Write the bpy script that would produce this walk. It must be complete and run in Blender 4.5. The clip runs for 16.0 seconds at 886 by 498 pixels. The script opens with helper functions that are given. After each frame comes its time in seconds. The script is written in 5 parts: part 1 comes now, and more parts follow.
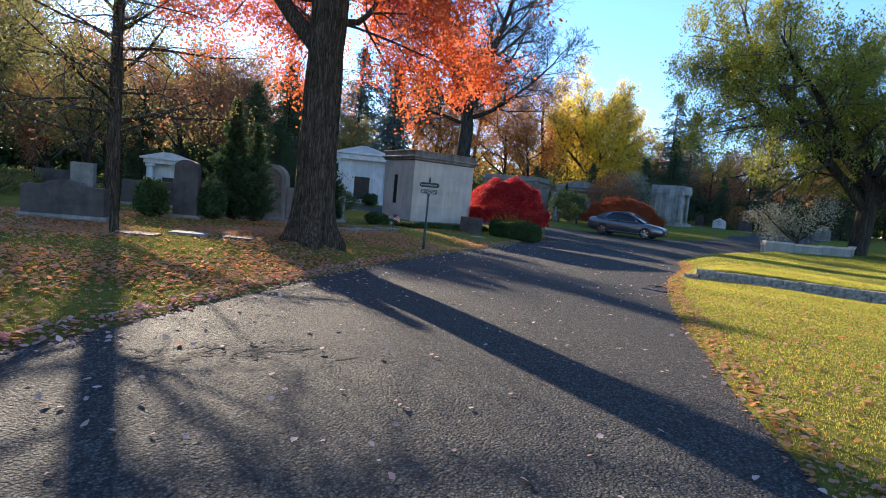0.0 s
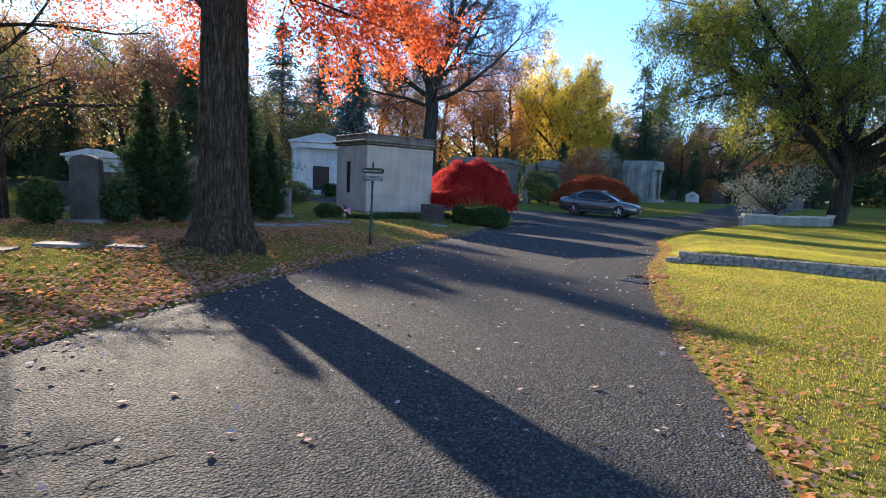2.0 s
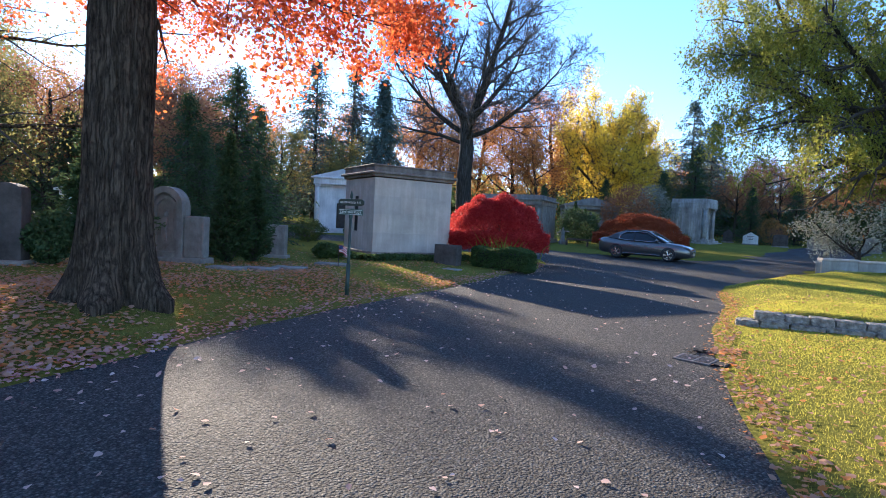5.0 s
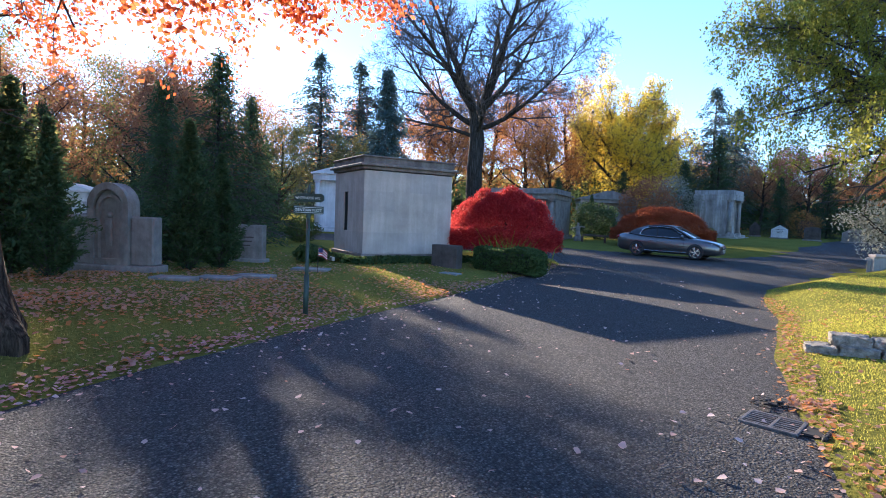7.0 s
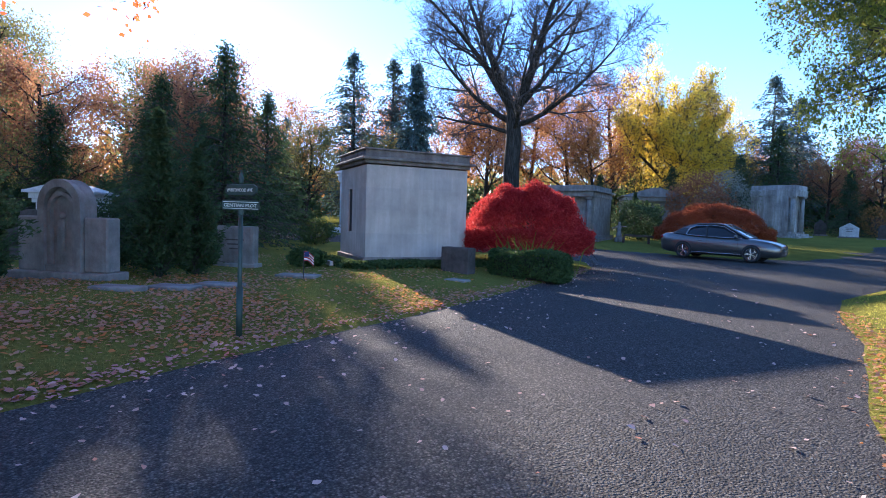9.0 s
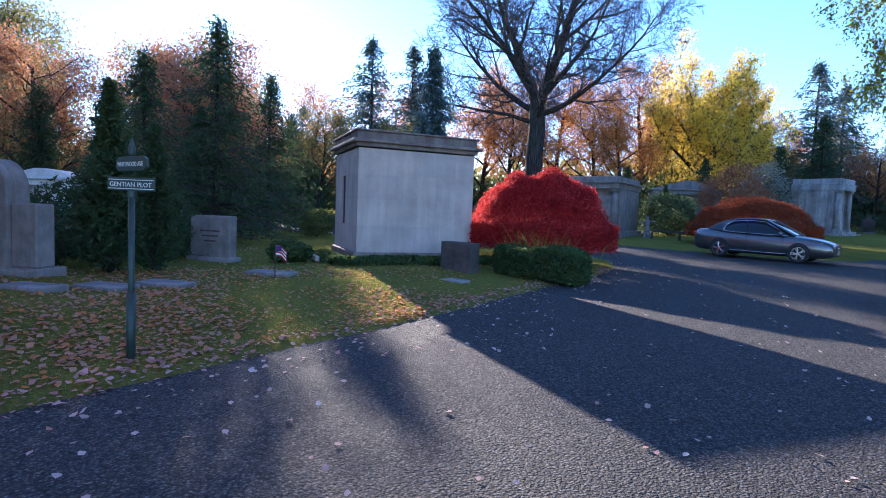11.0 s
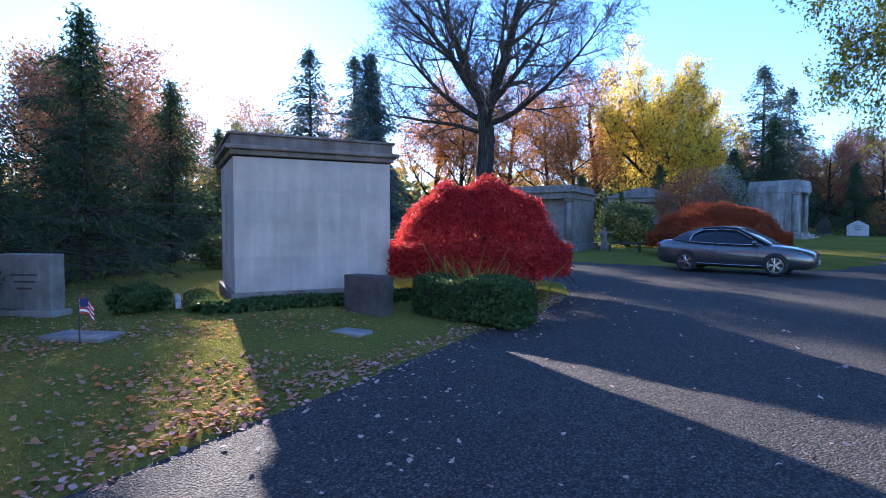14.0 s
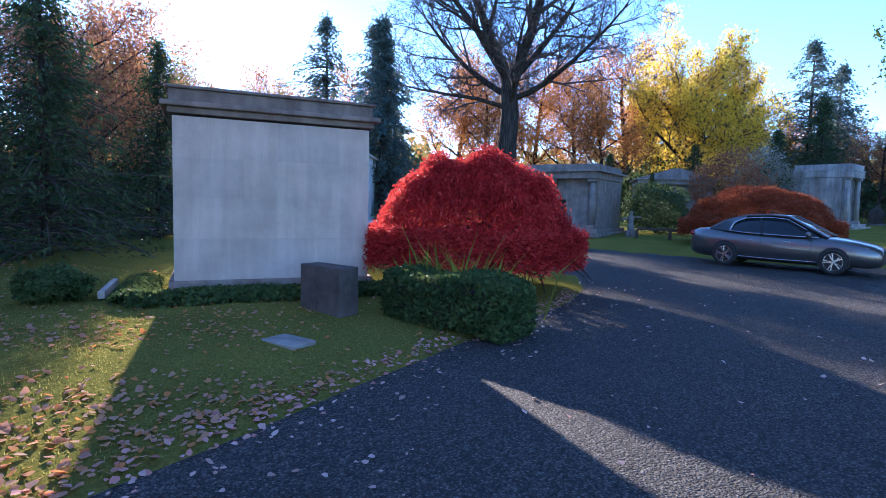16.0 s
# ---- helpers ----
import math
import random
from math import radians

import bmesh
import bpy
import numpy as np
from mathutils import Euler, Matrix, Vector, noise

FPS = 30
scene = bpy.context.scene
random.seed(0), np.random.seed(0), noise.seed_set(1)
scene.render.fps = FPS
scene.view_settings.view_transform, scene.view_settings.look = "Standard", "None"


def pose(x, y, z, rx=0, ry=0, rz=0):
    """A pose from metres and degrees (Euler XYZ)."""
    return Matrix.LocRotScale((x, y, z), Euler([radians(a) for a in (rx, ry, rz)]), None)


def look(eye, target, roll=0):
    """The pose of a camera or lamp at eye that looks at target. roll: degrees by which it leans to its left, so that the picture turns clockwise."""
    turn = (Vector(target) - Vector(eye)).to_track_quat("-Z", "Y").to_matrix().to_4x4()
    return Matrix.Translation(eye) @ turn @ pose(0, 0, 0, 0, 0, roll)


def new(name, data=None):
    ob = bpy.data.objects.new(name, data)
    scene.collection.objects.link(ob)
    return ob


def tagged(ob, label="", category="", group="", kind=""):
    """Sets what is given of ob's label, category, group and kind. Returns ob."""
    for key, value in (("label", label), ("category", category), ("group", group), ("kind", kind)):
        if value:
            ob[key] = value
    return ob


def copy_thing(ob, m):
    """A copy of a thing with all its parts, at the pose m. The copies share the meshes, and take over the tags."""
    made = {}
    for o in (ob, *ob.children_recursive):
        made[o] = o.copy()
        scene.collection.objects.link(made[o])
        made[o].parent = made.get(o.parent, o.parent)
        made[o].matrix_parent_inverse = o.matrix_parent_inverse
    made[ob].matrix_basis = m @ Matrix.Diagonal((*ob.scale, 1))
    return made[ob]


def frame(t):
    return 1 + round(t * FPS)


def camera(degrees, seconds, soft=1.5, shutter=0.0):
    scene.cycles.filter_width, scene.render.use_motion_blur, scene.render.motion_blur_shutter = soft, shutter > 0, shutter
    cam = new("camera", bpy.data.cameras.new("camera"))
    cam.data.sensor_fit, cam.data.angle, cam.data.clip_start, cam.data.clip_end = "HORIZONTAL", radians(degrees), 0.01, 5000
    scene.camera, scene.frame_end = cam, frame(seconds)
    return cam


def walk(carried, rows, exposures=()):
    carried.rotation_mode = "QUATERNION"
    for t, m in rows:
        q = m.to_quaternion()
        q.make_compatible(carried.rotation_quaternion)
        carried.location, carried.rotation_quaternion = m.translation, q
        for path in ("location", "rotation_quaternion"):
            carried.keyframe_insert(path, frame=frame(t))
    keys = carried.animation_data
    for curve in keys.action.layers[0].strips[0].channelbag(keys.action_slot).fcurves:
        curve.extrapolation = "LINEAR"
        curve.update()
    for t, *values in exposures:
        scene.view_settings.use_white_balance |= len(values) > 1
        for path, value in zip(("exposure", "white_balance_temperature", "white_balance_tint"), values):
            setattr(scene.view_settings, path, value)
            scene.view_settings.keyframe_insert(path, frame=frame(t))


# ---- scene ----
cam = camera(78.2, 16.0, soft=0.95)
PATH = [
    (0, (1.554, 3.661, 1.507), (1.242, 5.628, 1.324), 5.4),
    (0.5, (1.564, 4.173, 1.507), (1.242, 6.133, 1.274), 4.9),
    (1, (1.634, 4.535, 1.521), (1.378, 6.504, 1.274), 1.4),
    (1.5, (1.769, 5.11, 1.533), (1.575, 7.087, 1.305), 5.0),
    (2, (1.892, 5.634, 1.554), (1.668, 7.608, 1.326), 2.7),
    (2.5, (2.013, 6.132, 1.554), (1.672, 8.096, 1.393), 3.3),
    (3, (2.079, 6.586, 1.528), (1.689, 8.544, 1.411), 2.3),
    (3.5, (2.175, 7.131, 1.509), (1.877, 9.101, 1.334), 3.4),
    (4, (2.264, 7.613, 1.518), (1.847, 9.562, 1.357), 2.0),
    (4.5, (2.343, 8.052, 1.528), (1.935, 10.004, 1.382), 1.3),
    (4.7, (2.39, 8.292, 1.515), (2.007, 10.253, 1.427), 3.1),
    (6.8, (2.529, 10.649, 1.606), (2.055, 12.587, 1.466), 0.2),
    (7, (2.532, 10.868, 1.593), (2.089, 12.816, 1.485), 2.2),
    (7.5, (2.703, 11.384, 1.585), (2.199, 13.318, 1.53), 2.6),
    (8, (2.789, 11.915, 1.593), (2.281, 13.844, 1.461), 0.2),
    (8.5, (2.937, 12.488, 1.603), (2.458, 14.427, 1.511), 1.0),
    (9, (3.022, 12.975, 1.559), (2.418, 14.879, 1.451), 1.7),
    (9.2, (3.031, 13.159, 1.55), (2.421, 15.06, 1.434), -0.6),
    (11.3, (3.056, 15.226, 1.517), (2.361, 17.096, 1.378), 2.4),
    (11.5, (3.026, 15.471, 1.562), (2.325, 17.337, 1.405), 1.3),
    (12, (2.959, 16.054, 1.575), (2.289, 17.934, 1.438), 2.0),
    (12.5, (2.919, 16.532, 1.593), (2.248, 18.416, 1.549), 0.8),
    (13, (2.905, 17.039, 1.651), (2.325, 18.953, 1.63), 0.2),
    (13.5, (3.032, 17.537, 1.702), (2.547, 19.476, 1.767), 0.6),
    (14, (3.032, 18.058, 1.679), (2.473, 19.977, 1.602), 0.0),
    (14.5, (3.09, 18.619, 1.686), (2.483, 20.524, 1.615), 3.5),
    (15, (3.05, 19.159, 1.677), (2.325, 21.02, 1.567), 3.5),
    (15.5, (3.06, 19.676, 1.655), (2.404, 21.564, 1.577), 5.6),
    (16, (3.131, 20.167, 1.727), (2.485, 22.053, 1.571), 1.4),
]
EXPOSURES = [(0.0, 1.95, 5800, 12), (3.5, 2.1, 5600, 14), (7.0, 2.3, 5500, 17), (9.0, 2.25, 5250, 20), (12.5, 2.3, 5080, 22), (16.0, 2.4, 5080, 22)]
walk(cam, [(t, look(eye, target, roll)) for t, eye, target, roll in PATH], EXPOSURES)

# ---- world, sun and exposure ----
SUN_AZ, SUN_EL = radians(-40.4), radians(17.6)
to_sun = Vector((math.sin(SUN_AZ) * math.cos(SUN_EL), math.cos(SUN_AZ) * math.cos(SUN_EL), math.sin(SUN_EL)))
world = bpy.data.worlds.new("sky")
scene.world = world
world.use_nodes = True
wn = world.node_tree
sky = wn.nodes.new("ShaderNodeTexSky")
sky.sky_type, sky.sun_disc, sky.sun_elevation, sky.sun_rotation = "NISHITA", False, SUN_EL, SUN_AZ
sky.air_density, sky.dust_density, sky.ozone_density = 1.0, 0.05, 4.0
wn.links.new(sky.outputs[0], wn.nodes["Background"].inputs[0])
wn.nodes["Background"].inputs[1].default_value = 0.096
sun = new("sun", bpy.data.lights.new("sun", "SUN"))
sun.data.energy, sun.data.angle, sun.data.color = 4.0, radians(0.55), (1.0, 0.8, 0.54)
sun.matrix_world = look(to_sun * 60, (0, 0, 0))


# ---- materials ----
class Nodes:
    """A small builder for a procedural material."""

    def __init__(self, name, rough=0.8, metal=0.0, spec=0.5):
        self.mat = bpy.data.materials.new(name)
        self.mat.use_nodes = True
        self.t = self.mat.node_tree
        self.p = self.t.nodes["Principled BSDF"]
        self.p.inputs["Roughness"].default_value = rough
        self.p.inputs["Metallic"].default_value = metal
        self.p.inputs["Specular IOR Level"].default_value = spec
        self.co = self.t.nodes.new("ShaderNodeTexCoord").outputs["Object"]

    def put(self, sock, value):
        if isinstance(value, bpy.types.NodeSocket):
            self.t.links.new(value, sock)
        elif isinstance(value, (tuple, list)) and len(value) == 3 and sock.type == "RGBA":
            sock.default_value = (*value, 1)
        else:
            sock.default_value = value

    def noise(self, scale, detail=4.0, rough=0.6, stretch=None, co=None):
        n = self.t.nodes.new("ShaderNodeTexNoise")
        n.inputs["Scale"].default_value, n.inputs["Detail"].default_value, n.inputs["Roughness"].default_value = scale, detail, rough
        co = co or self.co
        if stretch:
            m = self.t.nodes.new("ShaderNodeMapping")
            m.inputs["Scale"].default_value = stretch
            self.t.links.new(co, m.inputs[0])
            co = m.outputs[0]
        self.t.links.new(co, n.inputs["Vector"])
        return n.outputs["Fac"]

    def cells(self, scale, feature="F1", out="Distance", stretch=None, randomness=1.0, co=None):
        n = self.t.nodes.new("ShaderNodeTexVoronoi")
        n.feature = feature
        n.inputs["Scale"].default_value, n.inputs["Randomness"].default_value = scale, randomness
        co = co or self.co
        if stretch:
            m = self.t.nodes.new("ShaderNodeMapping")
            m.inputs["Scale"].default_value = stretch
            self.t.links.new(co, m.inputs[0])
            co = m.outputs[0]
        self.t.links.new(co, n.inputs["Vector"])
        return n.outputs[out]

    def ramp(self, fac, *stops):
        n = self.t.nodes.new("ShaderNodeValToRGB")
        e = n.color_ramp.elements
        while len(e) < len(stops):
            e.new(0.5)
        for el, (pos, col) in zip(e, stops):
            el.position = pos
            el.color = (*col, 1) if isinstance(col, (tuple, list)) else (col, col, col, 1)
        self.put(n.inputs[0], fac)
        return n.outputs[0]

    def mix(self, fac, a, b, blend="MIX"):
        n = self.t.nodes.new("ShaderNodeMix")
        n.data_type, n.blend_type = "RGBA", blend
        self.put(n.inputs[0], fac)
        self.put(n.inputs[6], a)
        self.put(n.inputs[7], b)
        return n.outputs[2]

    def math(self, op, a, b=0.0):
        n = self.t.nodes.new("ShaderNodeMath")
        n.operation = op
        self.put(n.inputs[0], a)
        self.put(n.inputs[1], b)
        return n.outputs[0]

    def island(self):
        return self.t.nodes.new("ShaderNodeNewGeometry").outputs["Random Per Island"]

    def each(self):
        return self.t.nodes.new("ShaderNodeObjectInfo").outputs["Random"]

    def bump(self, height, depth=0.01, strength=1.0, normal=None):
        n = self.t.nodes.new("ShaderNodeBump")
        n.inputs["Distance"].default_value, n.inputs["Strength"].default_value = depth, strength
        self.put(n.inputs["Height"], height)
        if normal:
            self.t.links.new(normal, n.inputs["Normal"])
        self.t.links.new(n.outputs[0], self.p.inputs["Normal"])
        return n.outputs[0]

    def base(self, col):
        self.put(self.p.inputs["Base Color"], col)
        return self.mat


def plain(name, col, rough=0.6, metal=0.0, vary=0.15, scale=8.0, relief=0.0):
    m = Nodes(name, rough, metal)
    dark = tuple(c * (1 - vary) for c in col)
    light = tuple(min(1, c * (1 + vary)) for c in col)
    n = m.noise(scale)
    if relief:
        m.bump(m.noise(scale * 6), relief)
    return m.base(m.ramp(n, (0.3, dark), (0.7, light)))


def leafy(name, cols, through_light=0.55, rough=0.6, patch=0.8):
    """Leaf material: thin, lets light through, coloured leaf by leaf and in larger patches."""
    m = Nodes(name, rough, 0, 0.07)
    stops = [((i + 0.5) / len(cols), c) for i, c in enumerate(cols)]
    f = m.math("ADD", m.math("MULTIPLY", m.island(), 0.55), m.math("MULTIPLY", m.noise(patch, 2), 0.5))
    col = m.ramp(f, *stops)
    m.base(col)
    tr = m.t.nodes.new("ShaderNodeBsdfTranslucent")
    bright = m.mix(0.35, col, tuple(min(1, c * 1.6) for c in cols[-1]))
    m.put(tr.inputs[0], bright)
    mx = m.t.nodes.new("ShaderNodeMixShader")
    mx.inputs[0].default_value = through_light
    m.t.links.new(m.p.outputs[0], mx.inputs[1])
    m.t.links.new(tr.outputs[0], mx.inputs[2])
    m.t.links.new(mx.outputs[0], m.t.nodes["Material Output"].inputs[0])
    return m.mat


def asphalt_material():
    m = Nodes("asphalt", 0.84, 0, 0.18)
    grit = m.cells(52, out="Color")
    stone = m.cells(52)
    fine = m.noise(190, 3, 0.7)
    blot = m.noise(0.55, 5, 0.65)
    tone = m.ramp(m.math("ADD", m.math("MULTIPLY", grit, 0.7), m.math("MULTIPLY", fine, 0.3)), (0.2, (0.05, 0.049, 0.047)), (0.5, (0.093, 0.09, 0.085)), (0.85, (0.24, 0.23, 0.21)))
    # Bright stone tops and dark gaps: low-sun self-shadowing painted into the tone.
    tone = m.mix(0.95, tone, m.ramp(stone, (0.2, (1.3, 1.26, 1.2)), (0.55, (0.5, 0.5, 0.52))), "MULTIPLY")
    tone = m.mix(0.55, tone, m.ramp(blot, (0.3, (0.5, 0.51, 0.55)), (0.72, (1.0, 0.98, 0.95))), "MULTIPLY")
    warp = m.t.nodes.new("ShaderNodeVectorMath")
    warp.operation = "MULTIPLY_ADD"
    nz = m.t.nodes.new("ShaderNodeTexNoise")
    nz.inputs["Scale"].default_value, nz.inputs["Detail"].default_value = 2.2, 5
    m.t.links.new(m.co, nz.inputs["Vector"])
    m.t.links.new(nz.outputs["Color"], warp.inputs[0])
    warp.inputs[1].default_value = (0.7, 0.7, 0)
    m.t.links.new(m.co, warp.inputs[2])
    seam = m.cells(0.33, "DISTANCE_TO_EDGE", co=warp.outputs[0])
    gate = m.ramp(m.noise(0.4, 2), (0.68, 0.0), (0.74, 1.0))
    crack = m.math("MULTIPLY", m.ramp(seam, (0.001, 1.0), (0.006, 0.0)), gate)
    m.base(m.mix(crack, tone, (0.012, 0.011, 0.01)))
    h = m.math("SUBTRACT", m.math("SUBTRACT", m.math("MULTIPLY", fine, 0.35), stone), m.math("MULTIPLY", crack, 2.0))
    m.bump(h, 0.036, 1.0)
    m.put(m.p.inputs["Roughness"], m.ramp(blot, (0.3, 0.76), (0.7, 0.9)))
    return m.mat


def grass_ground_material():
    m = Nodes("lawn_soil", 0.95, 0, 0.0)
    a = m.ramp(m.noise(26, 5, 0.75), (0.3, (0.1, 0.102, 0.03)), (0.55, (0.2, 0.192, 0.05)), (0.8, (0.32, 0.275, 0.085)))
    b = m.ramp(m.noise(0.5, 4), (0.35, (0.75, 0.8, 0.7)), (0.7, (1.15, 1.1, 0.9)))
    m.bump(m.noise(60, 5, 0.8), 0.03)
    return m.base(m.mix(0.8, a, b, "MULTIPLY"))


def bark_material(name, dark, light, ridge=9.0):
    """Upright shaggy plates with deep furrows between them."""
    m = Nodes(name, 0.95, 0, 0.1)
    warp = m.t.nodes.new("ShaderNodeVectorMath")
    warp.operation = "MULTIPLY_ADD"
    nz = m.t.nodes.new("ShaderNodeTexNoise")
    nz.inputs["Scale"].default_value, nz.inputs["Detail"].default_value = 5.0, 4
    m.t.links.new(m.co, nz.inputs["Vector"])
    m.t.links.new(nz.outputs["Color"], warp.inputs[0])
    warp.inputs[1].default_value = (0.12, 0.12, 0.3)
    m.t.links.new(m.co, warp.inputs[2])
    plate = m.ramp(m.cells(ridge, "DISTANCE_TO_EDGE", stretch=(1, 1, 0.09), co=warp.outputs[0]), (0.0, 0.0), (0.3, 1.0))
    fibre = m.noise(ridge * 2.6, 7, 0.72, stretch=(1, 1, 0.09))
    f = m.math("ADD", m.math("MULTIPLY", plate, 0.28), m.math("MULTIPLY", fibre, 1.0))
    m.bump(f, 0.06)
    col = m.ramp(f, (0.4, dark), (0.68, tuple(0.55 * a + 0.45 * b for a, b in zip(dark, light))), (0.9, light))
    return m.base(m.mix(0.6, col, m.ramp(m.noise(1.6, 4), (0.35, (0.65, 0.68, 0.6)), (0.7, (1.1, 1.05, 1.0))), "MULTIPLY"))


def stone_material(name, dark, light, scale=3.0, streak=0.5, rough=0.85, relief=0.012):
    m = Nodes(name, rough, 0, 0.3)
    n = m.noise(scale, 6, 0.65)
    col = m.ramp(n, (0.3, dark), (0.68, light))
    grain = m.ramp(m.noise(170, 2), (0.3, (0.82, 0.82, 0.82)), (0.7, (1.1, 1.1, 1.1)))
    col = m.mix(0.8, col, grain, "MULTIPLY")
    st = m.ramp(m.noise(2.3, 5, 0.6, stretch=(2.2, 2.2, 0.22)), (0.42, (0.62, 0.6, 0.56)), (0.66, (1, 1, 1)))
    col = m.mix(streak, col, st, "MULTIPLY")
    col = m.mix(0.5, col, m.ramp(m.each(), (0.0, (0.85, 0.86, 0.88)), (1.0, (1.08, 1.05, 1.0))), "MULTIPLY")
    m.bump(m.noise(38, 6, 0.7), relief)
    return m.base(col)


M_ASPHALT = asphalt_material()
M_LAWN = grass_ground_material()
M_BLADE = leafy("grass_blade", [(0.175, 0.21, 0.025), (0.31, 0.33, 0.036), (0.44, 0.415, 0.048), (0.52, 0.43, 0.085)], 0.57, 0.6, 0.35)
# Left lawn grass: a duller blade colour with the tree shade painted in.
M_BLADE_SHADE = leafy("shade_toned_grass_blade", [(0.11, 0.12, 0.036), (0.19, 0.19, 0.05), (0.28, 0.255, 0.06), (0.36, 0.3, 0.085)], 0.45, 0.65, 0.35)
M_LITTER = leafy("fallen_leaf", [(0.27, 0.13, 0.095), (0.42, 0.26, 0.19), (0.47, 0.3, 0.2), (0.5, 0.24, 0.09), (0.52, 0.18, 0.045)], 0.45, 0.9, 0.6)
M_ROAD_LEAF = leafy("bleached_fallen_leaf", [(0.34, 0.2, 0.16), (0.5, 0.35, 0.3), (0.62, 0.49, 0.44), (0.4, 0.17, 0.11)], 0.25, 0.8, 1.3)
M_PALE_LITTER = leafy("pale_fallen_leaf", [(0.28, 0.11, 0.095), (0.46, 0.23, 0.19), (0.56, 0.36, 0.31), (0.42, 0.13, 0.09)], 0.25, 0.85, 1.1)
M_BARK = bark_material("furrowed_bark", (0.02, 0.014, 0.01), (0.19, 0.138, 0.1), 17.0)
M_BARK_GREY = bark_material("grey_bark", (0.025, 0.021, 0.018), (0.1, 0.086, 0.072), 6.0)
M_TWIG = plain("twig_bark", (0.06, 0.05, 0.042), 0.9, vary=0.4)
M_ORANGE = leafy("orange_leaf", [(0.36, 0.045, 0.022), (0.55, 0.085, 0.03), (0.66, 0.13, 0.04), (0.68, 0.2, 0.06)], 0.55)
M_YELLOW = leafy("yellow_leaf", [(0.58, 0.37, 0.03), (0.76, 0.52, 0.045), (0.88, 0.64, 0.08), (0.8, 0.5, 0.06)], 0.62, patch=0.25)
M_GREEN = leafy("yellow_green_leaf", [(0.055, 0.085, 0.018), (0.1, 0.14, 0.028), (0.18, 0.21, 0.036), (0.4, 0.35, 0.055)], 0.58, patch=0.3)
M_RED = leafy("red_lace_leaf", [(0.15, 0.009, 0.012), (0.29, 0.014, 0.018), (0.45, 0.028, 0.03), (0.64, 0.1, 0.08)], 0.34, patch=1.2)
M_RUST = leafy("rust_lace_leaf", [(0.11, 0.022, 0.014), (0.2, 0.042, 0.022), (0.31, 0.075, 0.03), (0.42, 0.13, 0.05)], 0.4, patch=1.2)
M_OCHRE = leafy("ochre_leaf", [(0.16, 0.06, 0.03), (0.28, 0.12, 0.045), (0.42, 0.19, 0.05), (0.5, 0.24, 0.07)], 0.5, patch=0.2)
M_OLIVE = leafy("olive_leaf", [(0.06, 0.08, 0.03), (0.1, 0.12, 0.04), (0.17, 0.17, 0.05), (0.28, 0.22, 0.08)], 0.45, patch=0.2)
M_RUSSET = leafy("russet_leaf", [(0.15, 0.05, 0.035), (0.24, 0.09, 0.055), (0.32, 0.14, 0.075), (0.38, 0.22, 0.1)], 0.5, patch=0.2)
M_SILVER = leafy("silver_green_leaf", [(0.1, 0.12, 0.1), (0.2, 0.22, 0.18), (0.3, 0.31, 0.26), (0.34, 0.32, 0.2)], 0.35)
M_YEW = leafy("dark_evergreen_needle", [(0.025, 0.045, 0.022), (0.04, 0.07, 0.03), (0.06, 0.095, 0.04), (0.09, 0.125, 0.05)], 0.3)
M_SPRUCE = leafy("blue_spruce_needle", [(0.035, 0.06, 0.055), (0.06, 0.095, 0.085), (0.09, 0.13, 0.115), (0.12, 0.16, 0.13)], 0.3)
M_HEDGE = leafy("clipped_hedge_leaf", [(0.022, 0.04, 0.016), (0.04, 0.068, 0.024), (0.065, 0.1, 0.032), (0.1, 0.135, 0.045)], 0.3)
M_LIMESTONE = stone_material("weathered_limestone", (0.4, 0.34, 0.285), (0.58, 0.5, 0.43), 1.1, 0.35)
M_STREAKED = stone_material("streaked_granite", (0.24, 0.235, 0.23), (0.62, 0.6, 0.57), 0.9, 0.95)
M_CORNICE = stone_material("stained_cornice_stone", (0.13, 0.1, 0.085), (0.3, 0.25, 0.21), 2.0, 0.6)
M_WHITE_STONE = stone_material("white_marble", (0.55, 0.55, 0.54), (0.8, 0.79, 0.77), 1.2, 0.4)
M_GRANITE = stone_material("grey_granite", (0.16, 0.145, 0.13), (0.31, 0.285, 0.255), 3.0, 0.5)
# Dark granite, also given to shaded stones so their shade is in the colour.
M_DARK_OR_SHADED_GRANITE = stone_material("dark_or_shaded_granite", (0.05, 0.042, 0.037), (0.12, 0.1, 0.09), 3.0, 0.4)
M_ROUGH_STONE = stone_material("quarry_faced_stone", (0.15, 0.13, 0.105), (0.64, 0.58, 0.49), 13.0, 0.3, 0.9, 0.08)
M_CONCRETE = stone_material("concrete", (0.2, 0.19, 0.175), (0.34, 0.325, 0.3), 2.0, 0.5)
M_BRONZE = plain("dark_bronze", (0.035, 0.032, 0.028), 0.45, 0.6, 0.4, 5)
M_IRON = plain("rusty_iron", (0.12, 0.105, 0.095), 0.55, 0.4, 0.5, 20, 0.003)
M_GREEN_PAINT = plain("dark_green_paint", (0.022, 0.04, 0.028), 0.5, 0.0, 0.3, 12)
M_LETTER = plain("pale_lettering", (0.62, 0.62, 0.55), 0.6, 0, 0.1)
M_BLACK = plain("black_hollow_shade", (0.006, 0.006, 0.006), 0.9)
M_SOIL_OR_SHADE = plain("dark_soil_or_shade", (0.03, 0.022, 0.016), 0.95, 0, 0.5, 20, 0.02)
M_WOOD = plain("weathered_timber", (0.06, 0.045, 0.032), 0.85, 0, 0.4, 6)


